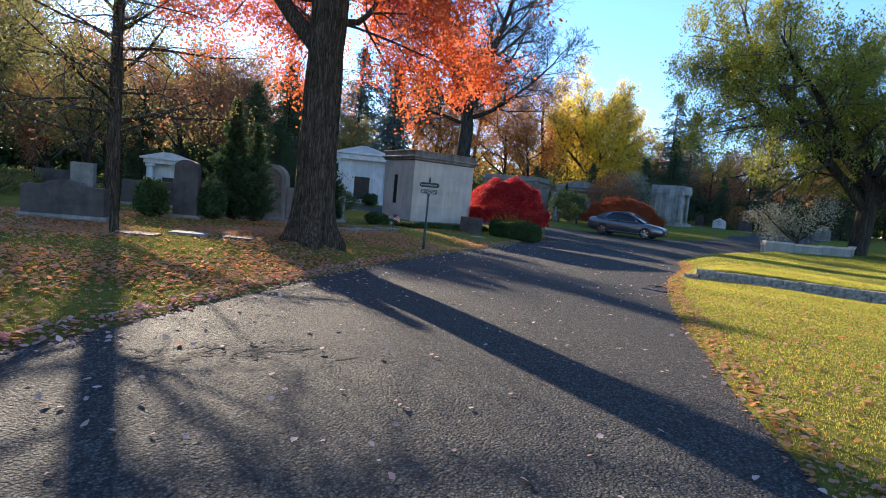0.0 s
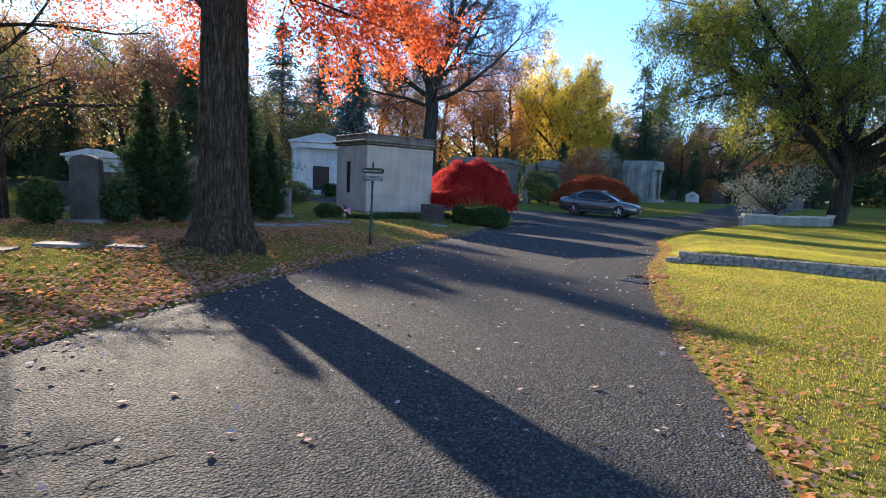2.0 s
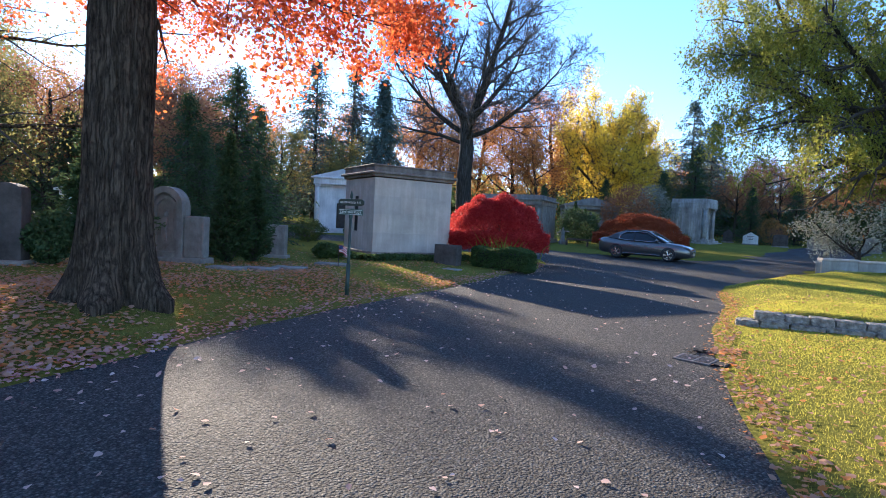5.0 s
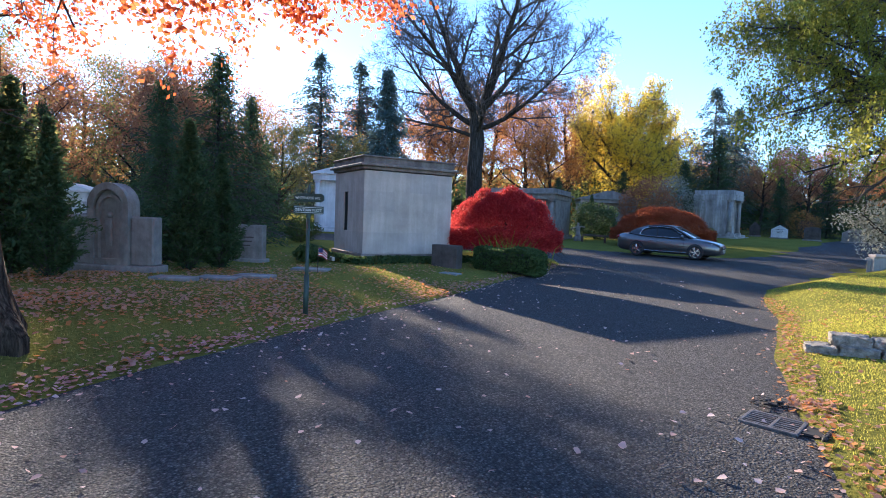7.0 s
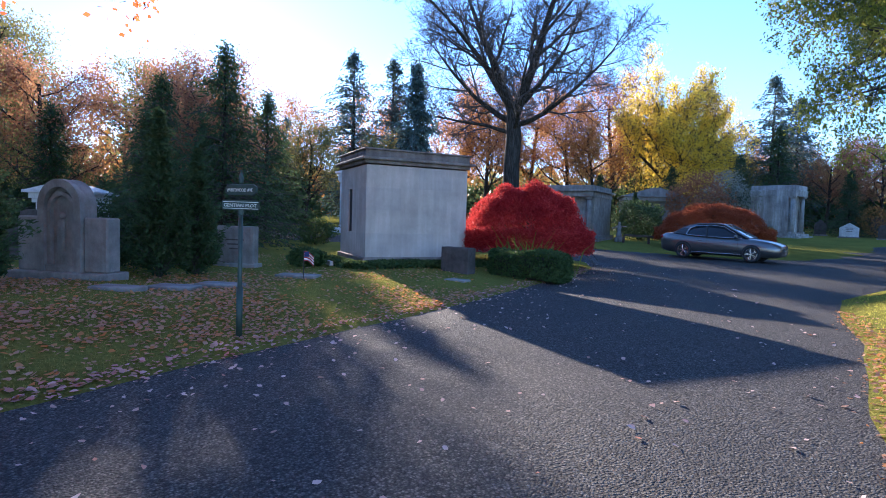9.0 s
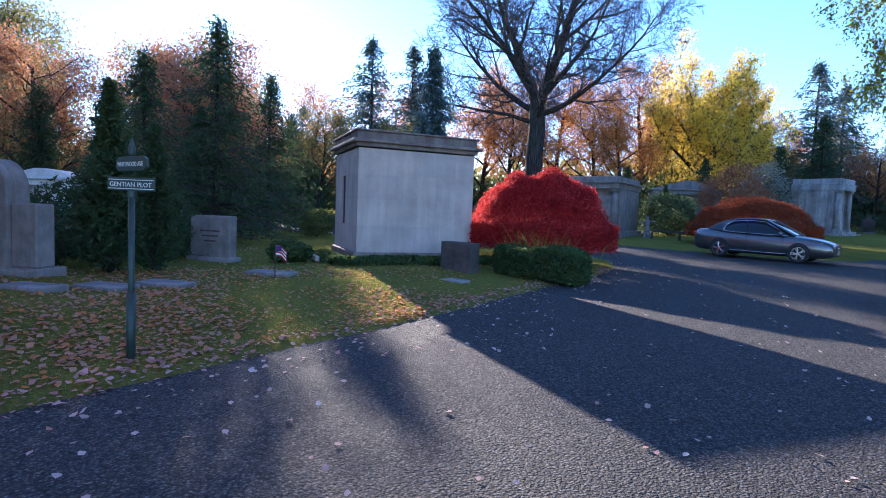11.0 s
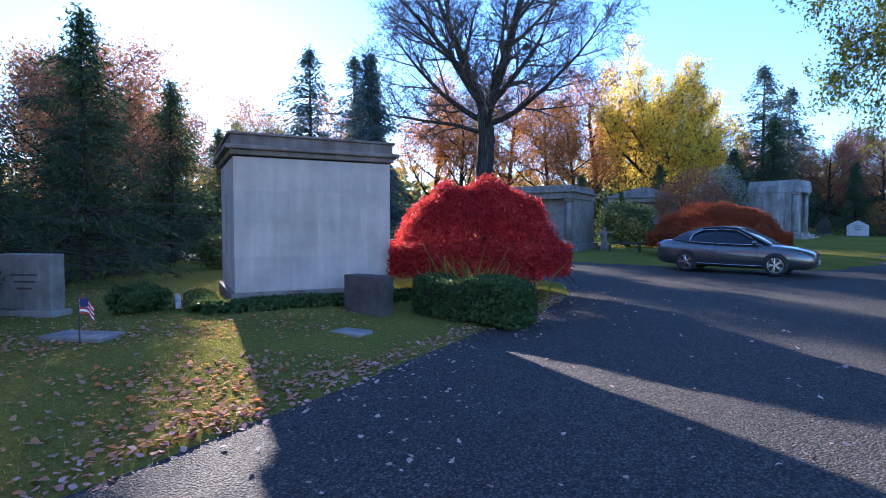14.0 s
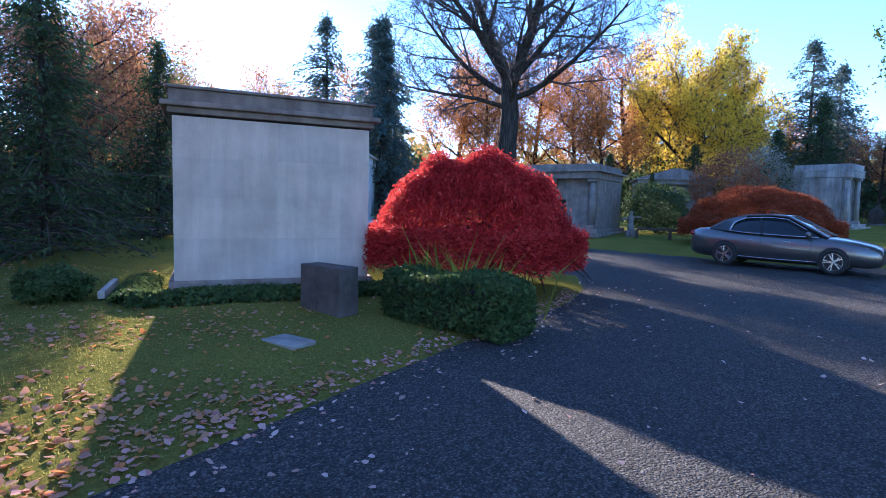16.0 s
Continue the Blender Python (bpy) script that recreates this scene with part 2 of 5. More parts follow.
# ---- mesh helpers ----
def mesh(name, verts, faces, mat, smooth=False):
    """A mesh from arrays; all faces have the same number of corners."""
    v, f = np.asarray(verts, np.float32), np.asarray(faces, np.int32)
    me = bpy.data.meshes.new(name)
    me.vertices.add(len(v))
    me.vertices.foreach_set("co", v.ravel())
    me.loops.add(f.size)
    me.loops.foreach_set("vertex_index", f.ravel())
    me.polygons.add(len(f))
    me.polygons.foreach_set("loop_start", np.arange(0, f.size, f.shape[1], dtype=np.int32))
    if smooth:
        me.polygons.foreach_set("use_smooth", np.ones(len(f), bool))
    me.materials.append(mat)
    me.update(calc_edges=True)
    return me


def empty(name, m, label="", category="", group="", kind=""):
    ob = new(name)
    ob.matrix_world = m
    return tagged(ob, label, category, group, kind)


def put_part(name, me, parent, label="", m=None):
    """Links mesh data as a part under a thing, in the thing's own frame."""
    ob = new(name, me)
    ob.parent = parent
    if m is not None:
        ob.matrix_basis = m
    if label:
        tagged(ob, label)
    return ob


def bm_mesh(name, bm, mat, smooth=False):
    me = bpy.data.meshes.new(name)
    if smooth:
        for f in bm.faces:
            f.smooth = True
    bm.to_mesh(me)
    bm.free()
    me.materials.append(mat)
    return me


def part(name, bm, mat, parent, label="", smooth=False, m=None):
    return put_part(name, bm_mesh(name, bm, mat, smooth), parent, label, m)


def box(sx, sy, sz, at=(0, 0, 0), bevel=0.01, seg=1, bm=None):
    """A bevelled box that stands on z = at[2]."""
    fresh = bmesh.new()
    bmesh.ops.create_cube(fresh, size=1, matrix=Matrix.Translation((at[0], at[1], at[2] + sz / 2)) @ Matrix.Diagonal((sx, sy, sz, 1)))
    if bevel:
        bmesh.ops.bevel(fresh, geom=fresh.edges[:], offset=bevel, segments=seg, affect="EDGES", profile=0.6)
    if bm is None:
        return fresh
    tmp = bpy.data.meshes.new("tmp")
    fresh.to_mesh(tmp)
    fresh.free()
    bm.from_mesh(tmp)
    bpy.data.meshes.remove(tmp)
    return bm


def roughen(bm, amount, scale=4.0, cuts=0):
    if cuts:
        bmesh.ops.subdivide_edges(bm, edges=bm.edges[:], cuts=cuts, use_grid_fill=True)
    for v in bm.verts:
        v.co += amount * noise.noise_vector(v.co * scale + Vector((3.1, 7.7, 1.3)))
    return bm


def prism(outline, depth, bevel=0.0, at=(0, 0, 0)):
    """An outline in x and z, pushed back along y."""
    bm = bmesh.new()
    face = bm.faces.new([bm.verts.new((at[0] + x, at[1] - depth / 2, at[2] + z)) for x, z in outline])
    out = bmesh.ops.extrude_face_region(bm, geom=[face])
    bmesh.ops.translate(bm, verts=[g for g in out["geom"] if isinstance(g, bmesh.types.BMVert)], vec=(0, depth, 0))
    bmesh.ops.recalc_face_normals(bm, faces=bm.faces[:])
    if bevel:
        bmesh.ops.bevel(bm, geom=bm.edges[:], offset=bevel, segments=1, affect="EDGES")
    return bm


def tube_rings(pts, rad, sides):
    """Vertices and faces of tubes; pts (n, k, 3), rad (n, k)."""
    pts, rad = np.asarray(pts, float), np.asarray(rad, float)
    n, k, _ = pts.shape
    d = np.gradient(pts, axis=1)
    d /= np.linalg.norm(d, axis=2, keepdims=True) + 1e-9
    ref = np.where(np.abs(d[..., 2:3]) > 0.9, np.array([1.0, 0, 0]), np.array([0, 0, 1.0]))
    u = np.cross(d, ref)
    u /= np.linalg.norm(u, axis=2, keepdims=True) + 1e-9
    w = np.cross(d, u)
    a = np.arange(sides) * 2 * np.pi / sides
    ring = u[:, :, None] * np.cos(a)[:, None] + w[:, :, None] * np.sin(a)[:, None]
    v = (pts[:, :, None] + ring * rad[:, :, None, None]).reshape(-1, 3)
    i = np.arange(n)[:, None, None] * k * sides + np.arange(k - 1)[:, None] * sides + np.arange(sides)
    j = np.arange(n)[:, None, None] * k * sides + np.arange(k - 1)[:, None] * sides + (np.arange(sides) + 1) % sides
    f = np.stack([i, j, j + sides, i + sides], -1).reshape(-1, 4)
    return v, f


def quads(centres, size, aspect, rng, spread=1.0, along=None, lozenge=False):
    """Small leaves at centres: pointed slips, or lozenges for near ones. along: the way each points."""
    n = len(centres)
    a = rng.normal(size=(n, 3)) if along is None else along + spread * 0.5 * rng.normal(size=(n, 3))
    a /= np.linalg.norm(a, axis=1, keepdims=True) + 1e-9
    b = np.cross(a, rng.normal(size=(n, 3)))
    b /= np.linalg.norm(b, axis=1, keepdims=True) + 1e-9
    s = size * (0.6 + 0.8 * rng.random((n, 1)))
    c = centres
    if not lozenge:
        v = np.stack([c - a * s * 0.5, c + a * s * 0.5, c + b * s * aspect * 0.95], 1).reshape(-1, 3)
        return v, np.arange(3 * n).reshape(-1, 3)
    v = np.stack([c - a * s * 0.5, c + b * s * aspect * 0.5, c + a * s * 0.5, c - b * s * aspect * 0.5], 1).reshape(-1, 3)
    return v, np.arange(4 * n).reshape(-1, 4)


# ---- ground and road in plan ----
ROAD = [(-2.6, -40), (-2.55, 0), (-2.45, 7.2), (-2.2, 9.9), (-1.93, 12.3), (-1.5, 15.6), (-1.15, 17.2), (-0.8, 18.7), (-0.3, 20.5),
        (0.2, 22.4), (0.6, 24.2), (1.05, 26.3), (1.6, 28), (2.1, 29.8), (2.25, 31.5), (2.0, 33), (1.0, 34.2), (-2, 35.2), (-8, 36.5),
        (-16, 37.5), (-40, 38), (-40, 43.5), (-16, 43), (-8, 42)]
ROAD += [(-2, 41.2), (1.8, 40), (5, 38.6), (8, 37.8), (10.5, 38.6), (13, 42), (17, 50), (24, 62), (40, 88), (45, 85), (28, 58.5),
         (22, 48), (18, 41), (15.5, 37.5), (13.2, 34), (11.6, 31.6), (9.6, 29.6), (7.9, 27.2), (7.0, 24.6), (6.4, 21.9), (5.75, 20)]
ROAD += [(5.2, 18.4), (4.7, 16.4), (4.35, 14.8), (3.95, 12.2), (3.75, 10.5), (3.58, 9), (3.45, 7.2), (3.3, 4), (3.2, 0), (3.2, -40)]


def road_gap(x, y):
    """Metres from the road's edge: under 0 on the road."""
    p, inside, best = np.array(ROAD), np.zeros(np.shape(x), bool), np.full(np.shape(x), 1e9)
    for (x0, y0), (x1, y1) in zip(p, np.roll(p, -1, 0)):
        t = np.clip(((x - x0) * (x1 - x0) + (y - y0) * (y1 - y0)) / ((x1 - x0) ** 2 + (y1 - y0) ** 2), 0, 1)
        best = np.minimum(best, np.hypot(x - x0 - t * (x1 - x0), y - y0 - t * (y1 - y0)))
        if y0 != y1:
            inside ^= ((y0 > y) != (y1 > y)) & (x < (x1 - x0) * (y - y0) / (y1 - y0) + x0)
    return np.where(inside, -best, best)


def soft(a, b, v):
    t = np.clip((v - a) / (b - a), 0, 1)
    return t * t * (3 - 2 * t)


def slope(y):
    s = np.maximum(0, np.asarray(y, float) - 24)
    return np.where(s < 6, 0.03 * s * s / 12, 0.03 * (np.minimum(s, 60) - 3))


def wall_line(x):
    return 18.95 - 0.29 * (x - 5.85)


def ground_z(x, y):
    x, y = np.asarray(x, float), np.asarray(y, float)
    d = road_gap(x, y)
    z = slope(y) + 0.035 * np.clip(d / 0.14, -1, 1)
    left = x < 1.5 + 0.02 * y
    z = z + np.where(left & (y < 35), (0.27 - 0.19 * soft(17, 24, y)) * soft(0.1, 3.2, d) + 0.05 * np.exp(-((x + 3.6) ** 2 + (y - 28.4) ** 2) / 30) * soft(0, 3, d), 0)
    z = z + 0.2 * np.exp(-((x + 3.1) ** 2 + (y - 14.75) ** 2) / 1.3) * soft(0, 0.6, d)
    z = z + np.where(~left & (y < 36), (0.03 + 0.27 * soft(0.0, 0.3, y - wall_line(x)) * soft(5.5, 6.2, x)) * soft(0, 1.2, d), 0)
    z = z + np.where(d > 0, 0.025 * np.sin(x * 1.7 + 0.6 * y) * np.sin(y * 1.3) * soft(0, 1, d), 0)
    return z


def gz(x, y):
    return float(ground_z(np.array([x]), np.array([y]))[0])


def sheet(name, xs, ys, height, mat, keep=None):
    gx, gy = np.meshgrid(xs, ys)
    v = np.stack([gx, gy, height(gx, gy)], -1).reshape(-1, 3)
    i = (np.arange(len(ys) - 1)[:, None] * len(xs) + np.arange(len(xs) - 1)).ravel()
    f = np.stack([i, i + 1, i + 1 + len(xs), i + len(xs)], -1)
    if keep is not None:
        f = f[keep(gx, gy).reshape(-1)[f].any(1)]
        used, f = np.unique(f, return_inverse=True)
        v, f = v[used], f.reshape(-1, 4)
    return mesh(name, v, f, mat, True)


def steps(*runs):
    out = []
    for a, b, s in runs:
        out += list(np.arange(a, b, s))
    return np.array(out + [runs[-1][1]])


xs = steps((-600, -60, 60), (-60, -12, 2), (-12, 10, 0.14), (10, 40, 1.5), (40, 640, 60))
ys = steps((-200, -10, 20), (-10, 1, 1), (1, 33, 0.14), (33, 46, 0.5), (46, 100, 2), (100, 900, 80))
tagged(new("ground", sheet("ground", xs, ys, ground_z, M_LAWN)), "rolling autumn lawn of mown grass", "lawn", kind="structure")
xs = steps((-40, -6, 1), (-6, 12, 0.2), (12, 46, 1))
ys = steps((-40, 2, 1), (2, 44, 0.25), (44, 90, 1))


def road_z(x, y):
    d = -road_gap(x, y)
    pit = 0.035 * np.exp(-(((x + 0.75) / 0.5) ** 2 + ((y - 8.0) / 0.3) ** 2))
    return slope(y) + 0.03 * soft(0, 2.5, d) - 0.01 - pit + 0.006 * np.sin(x * 2.1 + y) * np.sin(1.1 * y)


road = tagged(new("road", sheet("road", xs, ys, road_z, M_ASPHALT, lambda x, y: road_gap(x, y) < 0.12)), "worn grey asphalt cemetery road with cracks", "road", kind="structure")


# ---- trees ----
def grow(rng, start, way, length, radius, spec, level, out):
    """One branch and all that it carries, into out: (level, points, radii)."""
    k = spec["seg"][level]
    p, d = Vector(start), Vector(way).normalized()
    pts, dirs = [p.copy()], [d.copy()]
    wander, lift = spec["wander"][level], spec["lift"][level]
    for _ in range(k):
        d = (d + Vector(rng.normal(size=3)) * wander + Vector((0, 0, lift))).normalized()
        p = p + d * (length / k)
        pts.append(p.copy())
        dirs.append(d.copy())
    tip = spec["tip"][level]
    rad = [radius * (1 - (1 - tip) * i / k) for i in range(k + 1)]
    out.append((level, pts, rad))
    if level + 1 >= len(spec["seg"]):
        return
    n, turn = spec["kids"][level], rng.random() * 6.28
    lo = spec["from"][level]
    for i in range(n):
        f = lo + (1 - lo) * (i + 0.3 + 0.6 * rng.random()) / n
        s = min(int(f * k), k - 1)
        u = f * k - s
        q = pts[s].lerp(pts[s + 1], u)
        turn += 2.4 + 0.5 * rng.normal()
        side = dirs[s].orthogonal().normalized()
        side = Matrix.Rotation(turn, 3, dirs[s]) @ side
        ang = radians(spec["angle"][level] * (0.8 + 0.4 * rng.random()))
        w = dirs[s] * math.cos(ang) + side * math.sin(ang)
        ln = length * spec["ratio"][level] * (1 - spec["fade"][level] * f) * (0.75 + 0.5 * rng.random())
        grow(rng, q, w, ln, max(0.004, rad[s] * spec["thin"][level]), spec, level + 1, out)


def wood_mesh(name, branches, mat, sides=(10, 7, 5, 4, 3, 3), least=0.0):
    allv, allf, off = [], [], 0
    groups = {}
    for level, pts, rad in branches:
        groups.setdefault((len(pts), sides[min(level, 5)]), []).append((pts, [max(r, least) for r in rad]))
    for (k, s), items in groups.items():
        v, f = tube_rings([[tuple(p) for p in it[0]] for it in items], [it[1] for it in items], s)
        allv.append(v)
        allf.append(f + off)
        off += len(v)
    return mesh(name, np.concatenate(allv), np.concatenate(allf), mat, True)


def leaf_mesh(name, rng, branches, level, per, size, aspect, spread, mat, droop=0.0, lowest=-99, gap=0.0, lozenge=False):
    """Leaves about the outermost branches. gap: the share of twigs that are bare."""
    ends = [b for b in branches if b[0] >= level and rng.random() >= gap]
    a = np.array([[tuple(b[1][0]), tuple(b[1][-1])] for b in ends])
    n = len(a)
    t = rng.random((n, per, 1)) ** 0.7
    c = a[:, None, 0] * (1 - t) + a[:, None, 1] * t + rng.normal(size=(n, per, 3)) * spread
    c = c.reshape(-1, 3)
    c[:, 2] -= droop * rng.random(len(c))
    c = c[c[:, 2] > lowest]
    v, f = quads(c, size, aspect, rng, lozenge=lozenge)
    return mesh(name, v, f, mat)


def tree(name, m, seed, spec, height, trunk_r, bark, leaf, per, size, spread, label, aspect=0.6, lean=(0, 0, 1), droop=0.0, lowest=-99, gap=0.0, least=0.0, group="", coarse=False):
    rng = np.random.default_rng(seed)
    out = []
    grow(rng, (0, 0, -0.15), lean, height, trunk_r, spec, 0, out)
    t = empty(name, m, label, "tree", group)
    top = len(spec["seg"]) - 1
    put_part("trunk", wood_mesh("trunk", [b for b in out if b[0] < 2], bark, least=least), t)
    web = put_part("branch_web", wood_mesh("branch_web", [b for b in out if 2 <= b[0] < (top if leaf and coarse else 9)], M_TWIG, least=least), t)
    tagged(web, kind="stuff")
    if leaf:
        put_part("crown", leaf_mesh("crown", rng, out, top, per, size, aspect, spread, leaf, droop, lowest, gap), t)
    return t


BROAD = dict(seg=[6, 5, 4, 3], wander=[0.05, 0.12, 0.18, 0.2], lift=[0.02, 0.06, 0.04, 0.0], tip=[0.35, 0.3, 0.3, 0.3], kids=[13, 8, 7],
             angle=[55, 45, 45], ratio=[0.55, 0.5, 0.5], fade=[0.45, 0.3, 0.3], thin=[0.5, 0.55, 0.55])
BROAD["from"] = [0.22, 0.2, 0.15]
BARE = dict(seg=[5, 7, 6, 4, 3, 1], wander=[0.03, 0.08, 0.13, 0.17, 0.2, 0.25], lift=[0.02, 0.07, 0.05, 0.04, 0.03, 0.02], tip=[0.75, 0.2, 0.25, 0.3, 0.3, 0.4],
            kids=[8, 8, 6, 6, 4], angle=[42, 42, 42, 40, 38], ratio=[1.35, 0.5, 0.52, 0.5, 0.5], fade=[0.2, 0.45, 0.35, 0.3, 0.2], thin=[0.6, 0.5, 0.5, 0.55, 0.6])
BARE["from"] = [0.48, 0.15, 0.12, 0.12, 0.15]
SPREAD = dict(seg=[4, 7, 5, 4, 3], wander=[0.04, 0.1, 0.16, 0.2, 0.2], lift=[0.02, 0.05, 0.02, 0.0, -0.02], tip=[0.8, 0.25, 0.3, 0.3, 0.3],
              kids=[7, 9, 6, 4], angle=[55, 48, 48, 45], ratio=[2.6, 0.45, 0.5, 0.55], fade=[0.1, 0.4, 0.3, 0.3], thin=[0.55, 0.5, 0.5, 0.5])
SPREAD["from"] = [0.5, 0.22, 0.2, 0.15]


def near_tree():
    """The great orange-leaved tree on the lawn beside the road."""
    rng = np.random.default_rng(11)
    x, y = -3.1, 14.75
    t = empty("maple_tree", pose(x, y, gz(x, y)), "large maple with furrowed bark and orange-red autumn leaves", "tree")
    rings, sides = [], 64
    for z in np.concatenate([np.arange(-0.25, 1.2, 0.08), np.arange(1.2, 7.6, 0.2)]):
        flare = 0.34 * math.exp(-max(z, 0) / 0.42)
        base = 0.40 - 0.012 * z
        row = []
        for k in range(sides):
            a = k * 2 * math.pi / sides
            root = flare * (0.55 + 0.45 * math.sin(5 * a + 0.7) + 0.2 * math.sin(3 * a))
            r = base + root + 0.022 * math.sin(15 * a + 1.6 * math.sin(z * 1.1)) + 0.016 * math.sin(26 * a + 2 * math.sin(1.7 * z)) + 0.025 * noise.noise(Vector((3 * math.cos(a), 3 * math.sin(a), z * 0.9)))
            row.append((r * math.cos(a) + 0.012 * z, r * math.sin(a), z))
        rings.append(row)
    n = len(rings)
    i = np.arange((n - 1) * sides)
    j = (i // sides) * sides + (i % sides + 1) % sides
    put_part("trunk", mesh("trunk", np.array(rings).reshape(-1, 3), np.stack([i, j, j + sides, i + sides], -1), M_BARK, True), t, "thick furrowed grey-brown trunk")
    spec = dict(seg=[7, 5, 4, 3], wander=[0.09, 0.14, 0.18, 0.2], lift=[0.05, 0.0, -0.05, -0.12], tip=[0.3, 0.3, 0.3, 0.3], kids=[10, 7, 5],
                angle=[48, 50, 45], ratio=[0.42, 0.5, 0.5], fade=[0.35, 0.3, 0.3], thin=[0.5, 0.5, 0.5])
    spec["from"] = [0.22, 0.15, 0.1]
    limbs = [((0.15, 0.0, 4.6), (0.8, 0.5, -0.02), 3.6, 0.032), ((-0.1, 0.1, 5.0), (-0.9, 0.25, 0.06), 5.0, 0.05), ((0.2, -0.1, 5.6), (0.9, -0.3, 0.2), 5.0, 0.045), ((0.1, 0.1, 7.3), (0.1, 0.05, 1), 6.0, 0.26), ((0.1, 0, 6.6), (0.75, -0.2, 0.42), 6.4, 0.15),
             ((0.1, 0, 5.6), (0.62, 0.75, 0.3), 5.6, 0.12), ((0, -0.1, 6.2), (-0.4, -0.8, 0.42), 6.5, 0.16), ((0, 0.1, 6.0), (-0.5, 0.8, 0.4), 6.3, 0.15),
             ((0.2, 0, 5.0), (0.9, 0.35, 0.12), 3.6, 0.035), ((-0.1, 0, 7.0), (-0.8, -0.3, 0.5), 6.5, 0.15), ((0.1, 0, 7.2), (0.4, -0.85, 0.45), 6.0, 0.14),
             ((0.1, 0.1, 4.6), (0.2, 0.95, 0.12), 4.2, 0.09), ((-0.2, 0.1, 4.7), (-0.6, 0.75, 0.1), 4.6, 0.1)]
    out = []
    grow(rng, (-0.15, 0, 4.05), (-0.8, 0.1, 0.5), 7.0, 0.19, dict(spec, lift=[0.2, 0.0, -0.05, -0.12]), 0, out)
    for s, w, ln, r in limbs:
        grow(rng, s, w, ln, r, spec, 0, out)
    put_part("limb_frame", wood_mesh("limb_frame", [b for b in out if b[0] < 1], M_BARK), t)
    put_part("branch_web", wood_mesh("branch_web", [b for b in out if b[0] >= 1], M_TWIG, (7, 5, 4, 3)), t)
    put_part("crown", leaf_mesh("crown", rng, out, 3, 19, 0.07, 0.75, 0.12, M_ORANGE, 0.22, 1.6, 0.1, True), t, "translucent orange-red leaves")


near_tree()


def bare_tree():
    """The tall leafless tree: a straight bole that forks into two leaders, with long low side limbs."""
    rng = np.random.default_rng(14)
    t = empty("bare_tree", pose(-7.0, 66, gz(-7.0, 66) - 0.05), "tall bare deciduous tree with a fine web of twigs", "tree")
    bole = [(0, [Vector((0.12 * math.sin(z), 0.1 * math.sin(0.7 * z), z)) for z in (-0.3, 0.4, 1.5, 3.5, 6, 8.5, 10.4, 11.8)], [1.25, 1.0, 0.87, 0.82, 0.78, 0.76, 0.7, 0.5])]
    spec = dict(seg=[8, 5, 4, 3, 1], wander=[0.07, 0.12, 0.16, 0.2, 0.2], lift=[0.05, 0.07, 0.05, 0.03, 0.02], tip=[0.14, 0.2, 0.3, 0.4, 0.5], kids=[14, 9, 7, 4],
                angle=[46, 46, 44, 42], ratio=[0.44, 0.5, 0.52, 0.55], fade=[0.4, 0.35, 0.3, 0.2], thin=[0.52, 0.52, 0.55, 0.65])
    spec["from"] = [0.16, 0.14, 0.12, 0.12]
    limbs = [((-0.1, 0, 10.6), (-0.34, 0.1, 1), 17.0, 0.5, 0.03), ((0.15, 0, 10.8), (0.3, -0.1, 1), 17.5, 0.52, 0.02), ((-0.2, 0, 10.0), (-1.0, 0.2, 0.42), 14.0, 0.3, 0.09),
             ((0.2, 0, 9.7), (0.95, -0.2, 0.3), 12.5, 0.27, 0.07), ((-0.2, 0, 9.0), (-0.95, -0.3, 0.22), 10.5, 0.21, -0.02), ((0.1, -0.2, 9.2), (0.3, -0.85, 0.4), 10.0, 0.22, 0.08),
             ((0, 0.2, 9.8), (-0.2, 0.9, 0.5), 11.0, 0.24, 0.08), ((0, 0, 11.0), (-0.85, -0.45, 0.9), 15.0, 0.34, 0.04), ((0.1, 0, 11.2), (0.7, 0.5, 0.85), 14.0, 0.32, 0.04)]
    out = []
    for start, way, ln, r, lift in limbs:
        grow(rng, start, way, ln, r, dict(spec, lift=[lift, 0.07, 0.05, 0.03, 0.02]), 0, out)
    put_part("trunk", wood_mesh("trunk", bole, M_BARK_GREY, (14,)), t)
    put_part("limb_frame", wood_mesh("limb_frame", [b for b in out if b[0] < 1], M_BARK_GREY), t)
    web = put_part("branch_web", wood_mesh("branch_web", [b for b in out if b[0] >= 1], M_TWIG, (7, 5, 4, 3, 3), least=0.012), t)
    tagged(web, kind="stuff")


bare_tree()


